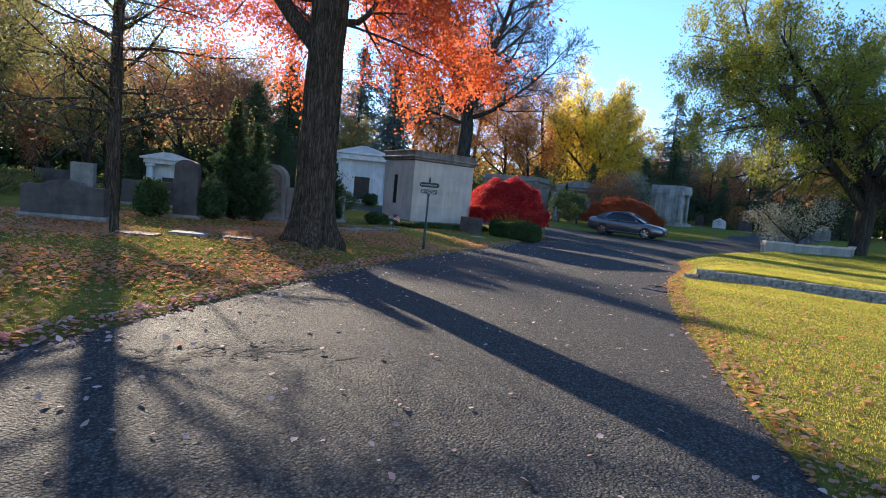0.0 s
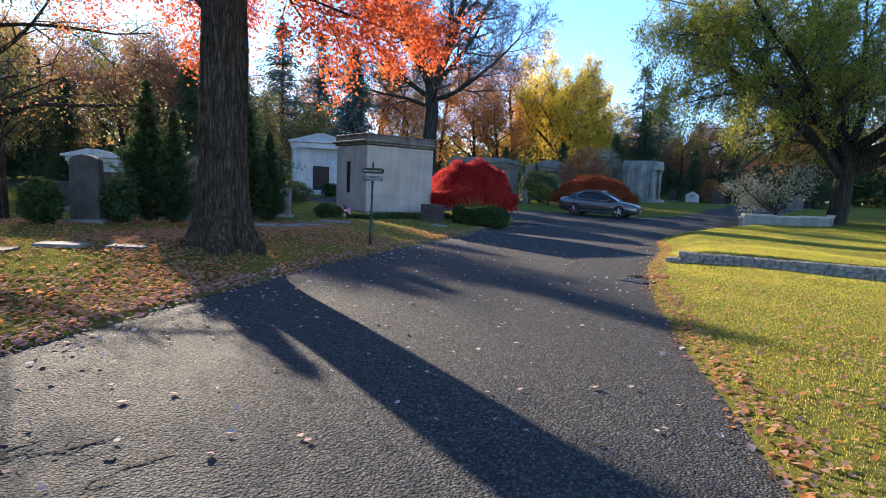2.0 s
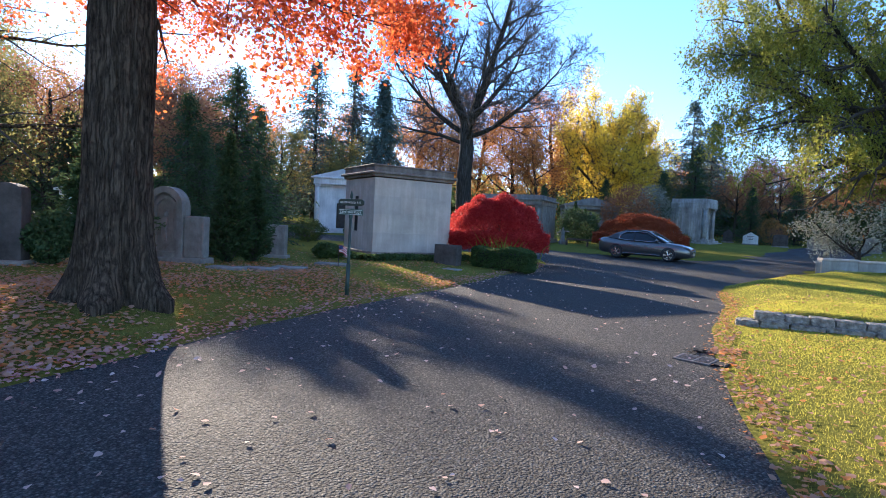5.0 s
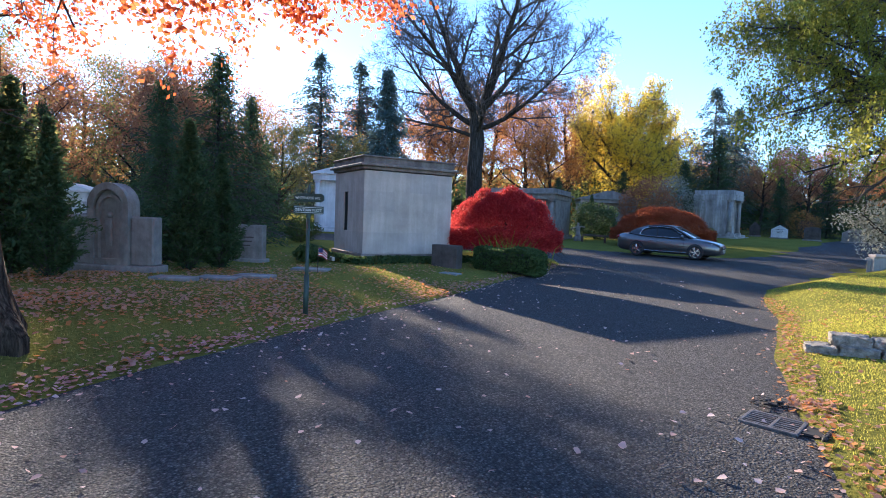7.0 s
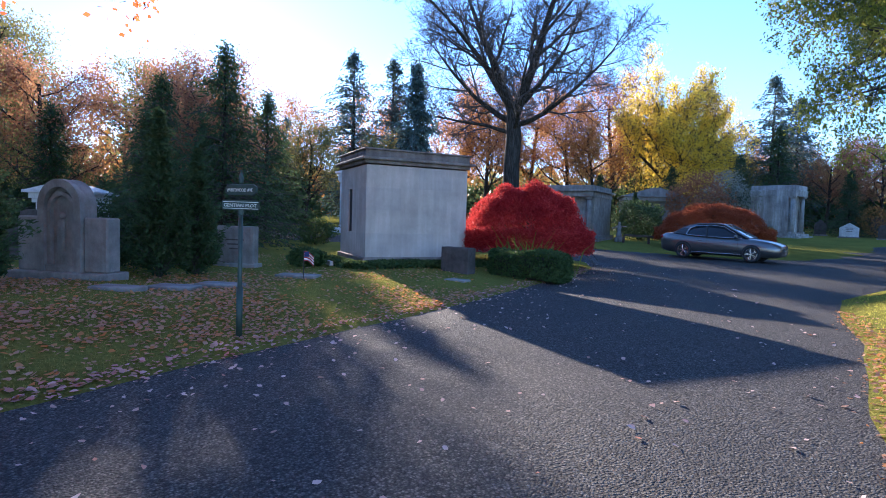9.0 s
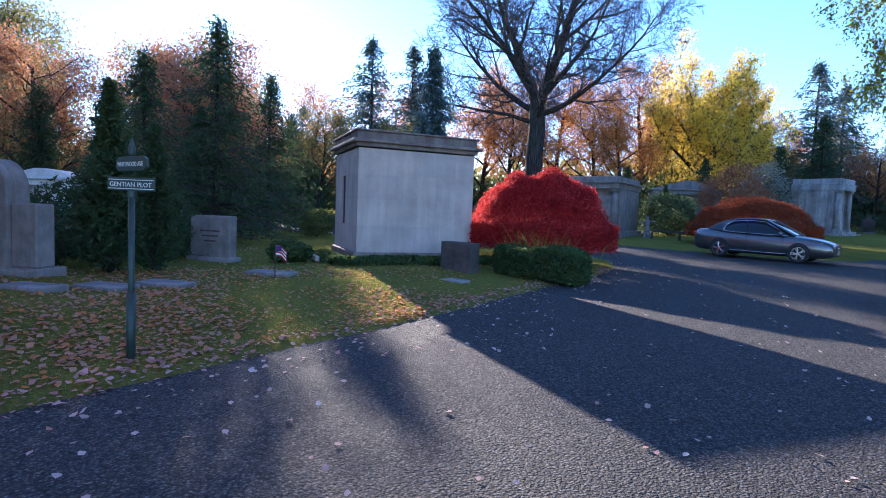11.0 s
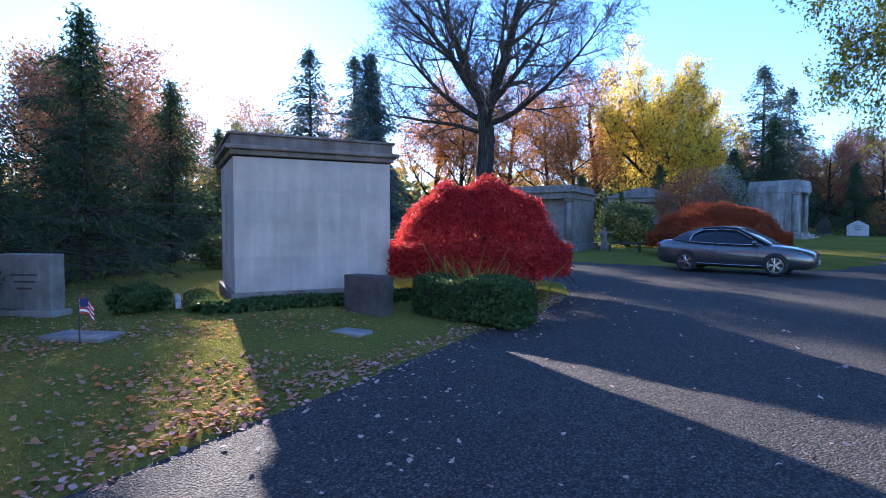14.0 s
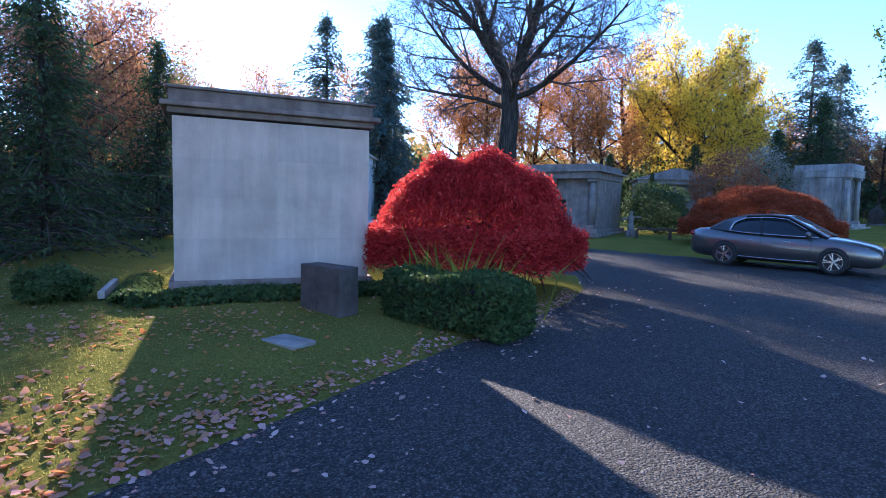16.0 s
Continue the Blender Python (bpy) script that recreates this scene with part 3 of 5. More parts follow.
def far_trees():
    def at(x, y, rz=0, s=1.0):
        return pose(x, y, gz(x, y) - 0.05, 0, 0, rz) @ Matrix.Diagonal((s, s, s, 1))
    tree("yellow_tree", at(9.4, 80) @ Matrix.Diagonal((0.86, 0.86, 1.06, 1)), 10, dict(BARE, kids=[15, 9, 7, 5, 2], angle=[56, 44, 42, 40, 38], ratio=[1.0, 0.5, 0.52, 0.5, 0.5], **{"from": [0.16, 0.12, 0.12, 0.12, 0.15]}), 9.6, 0.5, M_BARK_GREY, M_YELLOW, 9, 0.24, 0.4, "broad tree with thinning golden yellow leaves", gap=0.4, least=0.02)
    tree("locust_tree", at(18.4, 35.4, 200) @ Matrix.Diagonal((1.0, 1.0, 1.25, 1)), 21, dict(SPREAD, kids=[11, 12, 10, 4], ratio=[2.95, 0.46, 0.5, 0.55], angle=[62, 50, 48, 45], lift=[0.02, 0.03, -0.03, -0.06, -0.1]), 3.4, 0.47, M_BARK_GREY, M_GREEN, 56, 0.12, 0.15, "spreading tree with feathery yellow-green leaves", 0.5, (-0.12, 0, 1), 0.3, 2.6, 0.2)
    tree("olive_tree", at(15.2, 34.6, 10), 31, dict(SPREAD, kids=[6, 6, 5, 3]), 0.9, 0.1, M_BARK_GREY, M_SILVER, 7, 0.12, 0.14, "small silvery-leaved tree beside the low wall", 0.4, droop=0.3)
    kinds = [("oak_tree", 41, M_OCHRE, "woodland tree in ochre and orange leaf"), ("beech_tree", 42, M_OLIVE, "woodland tree in dull olive-green leaf"),
             ("maple_tree", 43, M_RUSSET, "woodland tree in dark russet leaf"), ("elm_tree", 44, M_YELLOW, "woodland tree in pale gold leaf")]
    first = {}
    for name, seed, leaf, label in kinds:
        first[name] = tree(name, at(0, 300), seed, BROAD, 11.5, 0.28, M_BARK_GREY, leaf, 26, 0.19, 0.45, label, gap=0.2, least=0.015, group="woodland edge", coarse=True)
    spots = {"oak_tree": [(-3, 84, 1.1), (-8.5, 88, 1.2), (-18, 86, 1.2), (-13, 80, 1.05), (0.5, 74, 0.75), (2.5, 92, 1.3), (-27, 78, 1.0), (-33, 68, 0.88), (22, 96, 0.8), (-47, 58, 1.05)],
             "beech_tree": [(-26.5, 44, 0.8), (-23.3, 45.6, 0.83), (-33, 49, 0.88), (-20, 50, 0.72), (-38, 38, 1.3), (-30, 34, 0.8), (-24, 33, 0.6), (-46, 46, 1.4), (-17.5, 57, 0.7), (-40, 62, 1.1), (17, 84, 0.8), (25, 92, 0.95), (-18, 25, 0.6), (-24, 24, 0.95), (-22.5, 11, 0.8), (-29, 16, 1.1), (-26, 7, 1.0), (42, 60, 1.1), (27, 44, 1.0), (33, 36, 1.1)],
             # The maple at (-21, 30.5) is added to cast shade on the near-left road.
             "maple_tree": [(-20, 38, 0.76), (-21, 30.5, 0.78), (-22, 27, 0.5), (-35, 27, 1.2), (21.5, 72, 0.72), (28, 78, 0.85), (36, 70, 1.0), (-15.5, 34, 0.73), (47, 74, 1.1), (26, 82, 0.95), (32.5, 84, 1.0), (40, 84, 1.05), (-20, 18, 0.85), (-31, 57, 1.08)],
             "elm_tree": [(5, 100, 1.2)]}
    k = 0
    for name, places in spots.items():
        for x, y, s in places:
            m = at(x, y, 67 * k, s)
            k += 1
            if first[name].location.y > 250:
                first[name].matrix_world = m
            else:
                copy_thing(first[name], m)


far_trees()


def conifer(name, m, seed, height, radius, leaf, label, tiers=46, per=13, droop=0.35, clear=0.06, length=0.5, group="", taper=0.95):
    """A conical evergreen: whorled boughs that carry hanging needle sprays."""
    rng = np.random.default_rng(seed)
    t = empty(name, m, label, "tree", group)
    put_part("trunk", wood_mesh("trunk", [(0, [Vector((0, 0, -0.1)), Vector((0, 0, height * 0.5)), Vector((0, 0, height))], [height * 0.018, height * 0.011, 0.01])], M_BARK_GREY), t)
    tips, starts = [], []
    for i in range(tiers):
        f = (i + rng.random()) / tiers
        z = height * (clear + (0.99 - clear) * f)
        r = radius * 1.12 * (1 - f) ** taper * (0.45 + 0.75 * rng.random())
        for j in range(int(3 + 5 * (1 - f))):
            a = 6.28 * rng.random()
            rr = r * (0.5 + 0.7 * rng.random())
            starts.append((0, 0, z))
            tips.append((rr * math.cos(a), rr * math.sin(a), z - droop * rr + 0.15 * rr * rng.normal()))
    starts, tips = np.array(starts), np.array(tips)
    mid = starts * 0.45 + tips * 0.55 + np.array([0, 0, 0.06 * radius])
    v, f = tube_rings(np.stack([starts, mid, tips], 1), np.tile([0.05, 0.03, 0.01], (len(tips), 1)) * height / 12, 3)
    put_part("bough_whorl", mesh("bough_whorl", v, f, M_TWIG), t)
    u = rng.random((len(tips), per, 1)) ** 0.42
    c = (starts[:, None] * (1 - u) + tips[:, None] * u).reshape(-1, 3) + rng.normal(size=(len(tips) * per, 3)) * 0.05 * radius
    along = np.repeat(tips - starts, per, 0)
    along /= np.linalg.norm(along, axis=1, keepdims=True) + 1e-9
    along[:, 2] -= 0.5
    v, f = quads(c, length, 0.32, rng, along=along, spread=0.9)
    put_part("foliage", mesh("foliage", v, f, leaf), t)
    return t


def evergreens():
    def at(x, y, rz=0, s=1.0):
        return pose(x, y, gz(x, y) - 0.05, 0, 0, rz) @ Matrix.Diagonal((s, s, s, 1))
    conifer("spruce_tree", at(-10.9, 49.6), 1, 11.8, 3.6, M_SPRUCE, "dark blue-green spruce with drooping boughs", 58, 36, 0.3, 0.05, 0.34)
    hem = conifer("hemlock_tree", at(-22.6, 62.8), 2, 17.0, 5.2, M_SPRUCE, "tall thin hemlock against the sky", 40, 34, 0.1, 0.08, 0.42, "tall hemlocks", 0.62)
    copy_thing(hem, at(-19.6, 65.7, 130, 0.99))
    copy_thing(hem, at(-28.5, 60, 220, 0.6))
    copy_thing(hem, at(19.5, 84, 40, 1.02))
    copy_thing(hem, at(22.5, 86, 170, 0.9))
    yew = conifer("yew_tree", at(16.8, 70), 3, 9.5, 4.4, M_YEW, "dark dense evergreen behind the tombs", 54, 46, 0.12, 0.02, 0.21, "dark evergreens")
    for x, y, s, r in [(13.0, 66, 0.7, 50), (20.5, 64, 0.55, 90), (-13.5, 36, 0.75, 10), (-11.2, 30.2, 0.8, 33), (-11.5, 27.5, 0.62, 77), (-8.6, 24.2, 0.42, 150), 
                       (-18.5, 29, 0.58, 300), (25, 66, 0.6, 20), (31, 62, 0.6, 120), (-14.6, 33, 0.55, 190), (26, 38, 0.6, 66), (37, 48, 0.8, 20), (7.5, 66, 0.6, 5), (1.5, 62, 0.5, 80), (-24, 52, 0.85, 15)]:
        copy_thing(yew, at(x, y, r, s))
    arb = conifer("arborvitae", at(-7.35, 18.8), 4, 3.6, 0.8, M_YEW, "narrow dark green arborvitae among the headstones", 70, 44, -0.9, 0.0, 0.13, "arborvitae")
    copy_thing(arb, at(-6.75, 19.0, 80, 0.82))
    copy_thing(arb, at(-6.35, 22.3, 130, 1.0))
    copy_thing(arb, at(-5.9, 22.9, 200, 0.8))
    copy_thing(arb, at(4.1, 52, 30, 0.85))
    copy_thing(arb, at(4.9, 52.6, 110, 0.7))


evergreens()


def weeping_maple(name, x, y, rx, ry, height, leaf, label, seed, humps, strands=5200):
    """A low domed tree whose lacy branches hang to the ground like a cascade."""
    rng = np.random.default_rng(seed)
    z0 = gz(x, y)
    t = empty(name, pose(x, y, z0), label, "tree")
    spec = dict(seg=[4, 5, 4], wander=[0.25, 0.25, 0.25], lift=[0.12, 0.0, -0.18], tip=[0.6, 0.3, 0.3], kids=[9, 6], angle=[60, 55], ratio=[1.5, 0.5], fade=[0.1, 0.3], thin=[0.6, 0.5])
    spec["from"] = [0.4, 0.3]
    out = []
    grow(rng, (0, 0, -0.1), (0.1, 0.05, 1), height * 0.42, 0.16, spec, 0, out)
    put_part("trunk", wood_mesh("trunk", out, M_BARK, (8, 6, 4)), t)

    la, lr = rng.random(64) * 6.283, np.sqrt(rng.random(64))
    lobes = np.stack([lr * np.cos(la), lr * np.sin(la)], -1)

    def top(u, v):
        d = np.sqrt(u * u + v * v)
        z = np.clip(1 - d ** 3.4, 0, 1) ** 0.5
        bumps = sum(h * np.exp(-((u - a) ** 2 + (v - b) ** 2) / (2 * s * s)) for a, b, h, s in humps)
        near = np.full(np.shape(u), 9.0)
        for a, b in lobes:
            near = np.minimum(near, np.hypot(u - a, v - b))
        pillow = 0.08 * np.clip(1 - (near / 0.16) ** 2, -0.8, 1)
        return (0.66 * z + bumps + pillow) * height
    ang, rad = rng.random(strands) * 6.283, np.sqrt(rng.random(strands)) * 0.99
    u, v = rad * np.cos(ang), rad * np.sin(ang)
    k = 12
    run = np.linspace(0, 1, k)[None] * (0.09 + 0.16 * rng.random((strands, 1)))
    dirx, diry = np.cos(ang + 0.5 * rng.normal(size=strands)), np.sin(ang + 0.5 * rng.normal(size=strands))
    uu, vv = u[:, None] + dirx[:, None] * run, v[:, None] + diry[:, None] * run
    d = np.sqrt(uu ** 2 + vv ** 2)
    over = np.maximum(0, d - 0.985)
    shrink = np.where(d > 0.985, 0.985 / d, 1)
    sag = rng.random((strands, 1)) ** 2 * 0.2 * height * (0.3 + run / 0.25)
    zz = top(uu * shrink, vv * shrink) - sag - over * height * 1.6
    hang = np.where(rad > 0.72, 0.55 * height * rng.random(strands), 0.0)[:, None] * np.linspace(0.3, 1, k)[None]
    zz = np.maximum(zz - hang, (0.16 + 0.24 * rng.random((strands, 1))) * height)
    wob = 1 + 0.05 * np.sin(5 * np.arctan2(vv, uu) + seed)
    c = np.stack([uu * shrink * rx * wob, vv * shrink * ry * wob, zz], -1)
    along = np.gradient(c, axis=1).reshape(-1, 3)
    along /= np.linalg.norm(along, axis=1, keepdims=True) + 1e-9
    c = c.reshape(-1, 3) + rng.normal(size=(strands * k, 3)) * 0.05
    v, f = quads(c, 0.085, 0.32, rng, along=along, spread=1.1)
    put_part("crown", mesh("crown", v, f, leaf), t, "hanging curtain of finely cut leaves")


weeping_maple("weeping_maple", 0.15, 30.6, 2.15, 2.05, 2.72, M_RED, "domed weeping maple with bright crimson lacy leaves", 6,
              [(-0.02, -0.1, 0.27, 0.32), (0.66, -0.15, 0.15, 0.18), (-0.55, 0.0, 0.04, 0.25)], 9500)
weeping_maple("weeping_maple", 7.6, 43.5, 2.7, 2.5, 2.4, M_RUST, "low weeping maple with rust-orange leaves beyond the road", 9, [(0.0, 0.0, 0.16, 0.4), (-0.5, 0, 0.06, 0.3), (0.5, 0.1, 0.08, 0.3)], 6000)


# ---- tombs and buildings ----
def mausoleum_near():
    """Plain square mausoleum with a slit window and stained cornice; x runs along its long face."""
    ang = math.degrees(math.atan2(29.1 - 26.95, -1.4 + 3.72))
    m = Matrix.Translation((-3.72, 26.95, 0.33)) @ pose(0, 0, 0, 0, 0, ang)
    t = empty("mausoleum", m, "square pale limestone mausoleum with a stained flat cornice", "mausoleum")
    w, d, h = 3.18, 2.72, 2.72
    part("plinth", box(w + 0.16, d + 0.16, 0.22, (w / 2, d / 2, -0.12), 0.02), M_CORNICE, t, "darkened stone base course")
    # Four walls of large ashlar blocks; the window goes through the wall that faces the lawn.
    for k, (z, hh) in enumerate([(0.1, 0.68), (0.78, 0.66), (1.44, 0.64), (2.08, 0.64)]):
        cuts = [0, 1.05, 2.1, w] if k % 2 == 0 else [0, 0.55, 1.6, 2.65, w]
        for a, b in zip(cuts, cuts[1:]):
            part("wall_block", box(b - a - 0.001, 0.3, hh - 0.001, ((a + b) / 2, 0.15, z), 0.0015), M_LIMESTONE, t)
            part("wall_block", box(b - a - 0.001, 0.3, hh - 0.001, ((a + b) / 2, d - 0.15, z), 0.0015), M_LIMESTONE, t)
        for x in (0.15, w - 0.15):
            spans = [(0.3, d - 0.3)]
            if x < 1 and 0 < k < 3:
                spans = [(0.3, 1.42), (1.8, d - 0.3)]
            for a, b in spans:
                part("wall_block", box(0.3, b - a - 0.001, hh - 0.001, (x, (a + b) / 2, z), 0.0015), M_LIMESTONE, t)
    part("window_pane", box(0.03, 0.38, 1.3, (0.05, 1.61, 0.78), 0), M_BRONZE, t, "dark slit window")
    part("cornice", box(w + 0.14, d + 0.14, 0.1, (w / 2, d / 2, h + 0.03), 0.012), M_CORNICE, t)
    part("cornice_band", box(w + 0.34, d + 0.34, 0.08, (w / 2, d / 2, h + 0.13), 0.015), M_CORNICE, t, "stained projecting cornice band")
    part("parapet", box(w + 0.1, d + 0.1, 0.2, (w / 2, d / 2, h + 0.21), 0.01), M_CORNICE, t, "weather-stained brown parapet")
    part("coping", box(w + 0.2, d + 0.2, 0.05, (w / 2, d / 2, h + 0.41), 0.012), M_CORNICE, t)
    cover = empty("groundcover_hedge", m, "low clipped evergreen groundcover along the mausoleum base", "hedge")
    rng = np.random.default_rng(3)
    n = 5000
    c = np.stack([rng.random(n) * (w + 1.1) - 0.6, -0.25 - 0.65 * rng.random(n), np.zeros(n)], -1)
    extra = np.stack([-0.25 - 0.6 * rng.random(n // 2), -0.6 + rng.random(n // 2) * (d - 0.4), np.zeros(n // 2)], -1)
    c = np.concatenate([c, extra])
    edge = np.where(np.arange(len(c)) < n, 1 - ((c[:, 1] + 0.57) / 0.34) ** 2, 1 - ((c[:, 0] + 0.55) / 0.32) ** 2).clip(0, 1) ** 0.5
    wx = (m.to_3x3() @ Vector((1, 0, 0))), (m.to_3x3() @ Vector((0, 1, 0)))
    px = m.translation.x + c[:, 0] * wx[0].x + c[:, 1] * wx[1].x
    py = m.translation.y + c[:, 0] * wx[0].y + c[:, 1] * wx[1].y
    c[:, 2] = ground_z(px, py) - m.translation.z + 0.2 * edge * rng.random(len(c)) ** 0.4
    v, f = quads(c, 0.1, 0.6, rng, lozenge=True)
    put_part("foliage", mesh("foliage", v, f, M_HEDGE), cover)
    curb = empty("stone_curb", m, "pale stone kerb at the mausoleum's corner", "kerb")
    part("curb_stone", box(0.1, 1.5, 0.12, (-0.98, 0.6, -0.12), 0.01), M_LIMESTONE, curb)


mausoleum_near()


def temple(x, y, rz, w, d, h, label, columns=2, mat=M_WHITE_STONE, pediment=True, name="mausoleum", sink=0.1, eaves=0.4):
    """A small classical tomb: steps, walls, porch columns, bronze door, pediment."""
    t = empty(name, pose(x, y, gz(x, y) - sink, 0, 0, rz), label, "mausoleum")
    part("step", box(w + 0.7, d + 0.8, 0.18, (0, -0.1, 0), 0.015), mat, t)
    part("step", box(w + 0.4, d + 0.4, 0.17, (0, -0.05, 0.18), 0.015), mat, t)
    dw, dh = w * 0.28, h * 0.58
    side = (w - dw) / 2
    for s in (-1, 1):
        part("front_wall", box(side, 0.35, h, (s * (dw / 2 + side / 2), -d / 2 + 0.6, 0.35), 0.01), mat, t)
        part("side_wall", box(0.35, d - 0.8, h, (s * (w / 2 - 0.175), 0.38, 0.35), 0.01), mat, t)
    part("lintel", box(dw, 0.35, h - dh, (0, -d / 2 + 0.6, 0.35 + dh), 0.008), mat, t)
    part("back_wall", box(w - 0.7, 0.35, h, (0, d / 2 - 0.2, 0.35), 0.01), mat, t)
    door = part("door", box(dw, 0.08, dh, (0, -d / 2 + 0.66, 0.35), 0.006), M_BRONZE, t, "dark bronze door")
    for s in (-1, 1):
        part("panel", box(dw * 0.38, 0.03, dh * 0.8, (s * dw * 0.23, -d / 2 + 0.61, 0.35 + dh * 0.1), 0.008), M_BRONZE, door)
    for i in range(columns):
        f = 0 if columns == 1 else i / (columns - 1) * 2 - 1
        cx = f * (w / 2 - 0.22)
        bm = bmesh.new()
        bmesh.ops.create_cone(bm, cap_ends=True, segments=16, radius1=0.17, radius2=0.14, depth=h - 0.3, matrix=Matrix.Translation((cx, -d / 2 + 0.2, 0.35 + h / 2)))
        part("column", bm, mat, t, smooth=True)
        part("capital", box(0.4, 0.4, 0.15, (cx, -d / 2 + 0.2, 0.35 + h - 0.15), 0.02), mat, t)
        part("column_base", box(0.4, 0.4, 0.15, (cx, -d / 2 + 0.2, 0.35), 0.02), mat, t)
    part("entablature", box(w + 0.1, d + 0.1, h * 0.13, (0, 0, 0.35 + h), 0.01), mat, t)
    part("cornice", box(w + eaves, d + eaves, 0.1, (0, 0, 0.35 + h * 1.13), 0.02), mat, t)
    if pediment:
        part("pediment", prism([(-w / 2 - 0.15, 0), (w / 2 + 0.15, 0), (0.2, w * 0.14), (-0.2, w * 0.14)], d + 0.2, 0.01, (0, 0, 0.45 + h * 1.13)), mat, t)
    else:
        part("attic", box(w, d, h * 0.12, (0, 0, 0.45 + h * 1.13), 0.02), mat, t)
    return t


temple(-12.3, 46.2, 18, 4.2, 4.0, 3.0, "white marble mausoleum with bronze door and shallow pediment", 2)
temple(-16.3, 28.2, 28, 1.9, 1.9, 1.5, "small white columned mausoleum under dark trees", 2)
temple(14.6, 60.2, 58, 2.5, 3.0, 2.75, "pale granite mausoleum with flat roof and streaked walls", 2, M_STREAKED, False, eaves=0.14)
temple(0.1, 47.3, -14, 4.2, 4.0, 2.2, "grey granite mausoleum with square columns beside the road", 3, M_GRANITE, False)
temple(5.6, 60.5, 5, 4.6, 4.2, 2.2, "low grey gabled mausoleum behind clipped evergreens", 2, M_CONCRETE, True)


def arch(w, h, n=12, shoulder=0.0):
    """Outline of a round-topped slab."""
    r = w / 2
    pts = [(-r, 0), (r, 0)]
    for i in range(n + 1):
        a = math.pi * i / n
        pts.append((r * math.cos(a), h - r * (1 - shoulder) + r * (1 - shoulder) * math.sin(a)))
    return pts


def winged_tomb():
    x, y = -7.05, 20.8
    t = empty("headstone", pose(x, y, gz(x, y) - 0.05, 0, 0, 8) @ Matrix.Diagonal((0.88, 0.95, 0.95, 1)), "tall arched granite headstone with carved niche and side wings", "headstone")

    def ring(wide, tall, inner):
        rise = [(wide / 2 * math.cos(a), tall - wide / 2 + wide / 2 * math.sin(a)) for a in np.linspace(0, math.pi, 13)]
        back = [(inner / 2 * math.cos(a), tall - wide / 2 + inner / 2 * math.sin(a)) for a in np.linspace(math.pi, 0, 13)]
        return [(wide / 2, 0)] + rise + [(-wide / 2, 0), (-inner / 2, 0)] + back + [(inner / 2, 0)]
    part("plinth", box(2.35, 0.75, 0.2, (0, 0, 0), 0.02), M_GRANITE, t)
    part("slab", prism(arch(1.06, 1.85), 0.3, 0.015, (0, 0.06, 0.2)), M_GRANITE, t)
    part("arch_moulding", prism(ring(1.06, 1.85, 0.74), 0.14, 0, (0, -0.16, 0.2)), M_GRANITE, t)
    part("niche_frame", prism(ring(0.7, 1.5, 0.54), 0.08, 0, (0, -0.13, 0.3)), M_GRANITE, t)
    part("sill_band", box(0.72, 0.12, 0.14, (0, -0.15, 0.2), 0.01), M_GRANITE, t)
    relief = roughen(box(0.16, 0.07, 0.62, (-0.04, -0.115, 0.62), 0.03, 2), 0.02, 6, 2)
    bmesh.ops.create_uvsphere(relief, u_segments=10, v_segments=8, radius=0.075, matrix=Matrix.Translation((-0.02, -0.11, 1.32)))
    part("relief_carving", relief, M_GRANITE, t, "weathered plain relief carving", True)
    for s in (-1, 1):
        part("wing", box(0.58, 0.36, 1.1, (s * 0.83, 0.02, 0.2), 0.03), M_GRANITE, t)


winged_tomb()


def headstone(x, y, rz, w, h, d, label, mat=M_GRANITE, top="arch", foot=True, group="headstones"):
    t = empty("headstone", pose(x, y, gz(x, y) - 0.06, 0, 0, rz), label, "headstone", group)
    z = 0.0
    if foot:
        part("plinth", box(w + 0.16, d + 0.14, 0.16, (0, 0, 0), 0.015), M_GRANITE if mat is not M_GRANITE else M_CONCRETE, t)
        z = 0.15
    if top == "arch":
        outline = [(-w / 2, 0), (w / 2, 0), (w / 2, h * 0.88)] + [(w / 2 * math.cos(a), h * 0.88 + h * 0.12 * math.sin(a)) for a in np.linspace(0.25, math.pi - 0.25, 9)] + [(-w / 2, h * 0.88)]
    elif top == "round":
        outline = arch(w, h)
    elif top == "gable":
        outline = [(-w / 2, 0), (w / 2, 0), (w / 2, h * 0.65), (0, h), (-w / 2, h * 0.65)]
    elif top == "brow":
        outline = [(-w / 2, 0), (w / 2, 0), (w / 2, h * 0.82), (w * 0.24, h * 0.84), (w * 0.18, h * 0.93), (0, h), (-w * 0.18, h * 0.93), (-w * 0.24, h * 0.84), (-w / 2, h * 0.82)]
    else:
        outline = [(-w / 2, 0), (w / 2, 0), (w / 2, h), (-w / 2, h)]
    part("slab", prism(outline, d, 0.012, (0, 0, z)), mat, t)
    for k in range(3 if w > 0.9 and y > 19 else 0):
        part("carved_line", box(w * (0.5 - 0.1 * k), 0.012, 0.035, (0, -d / 2 - 0.003, z + h * (0.62 - 0.12 * k)), 0), M_DARK_OR_SHADED_GRANITE, t)
    return t


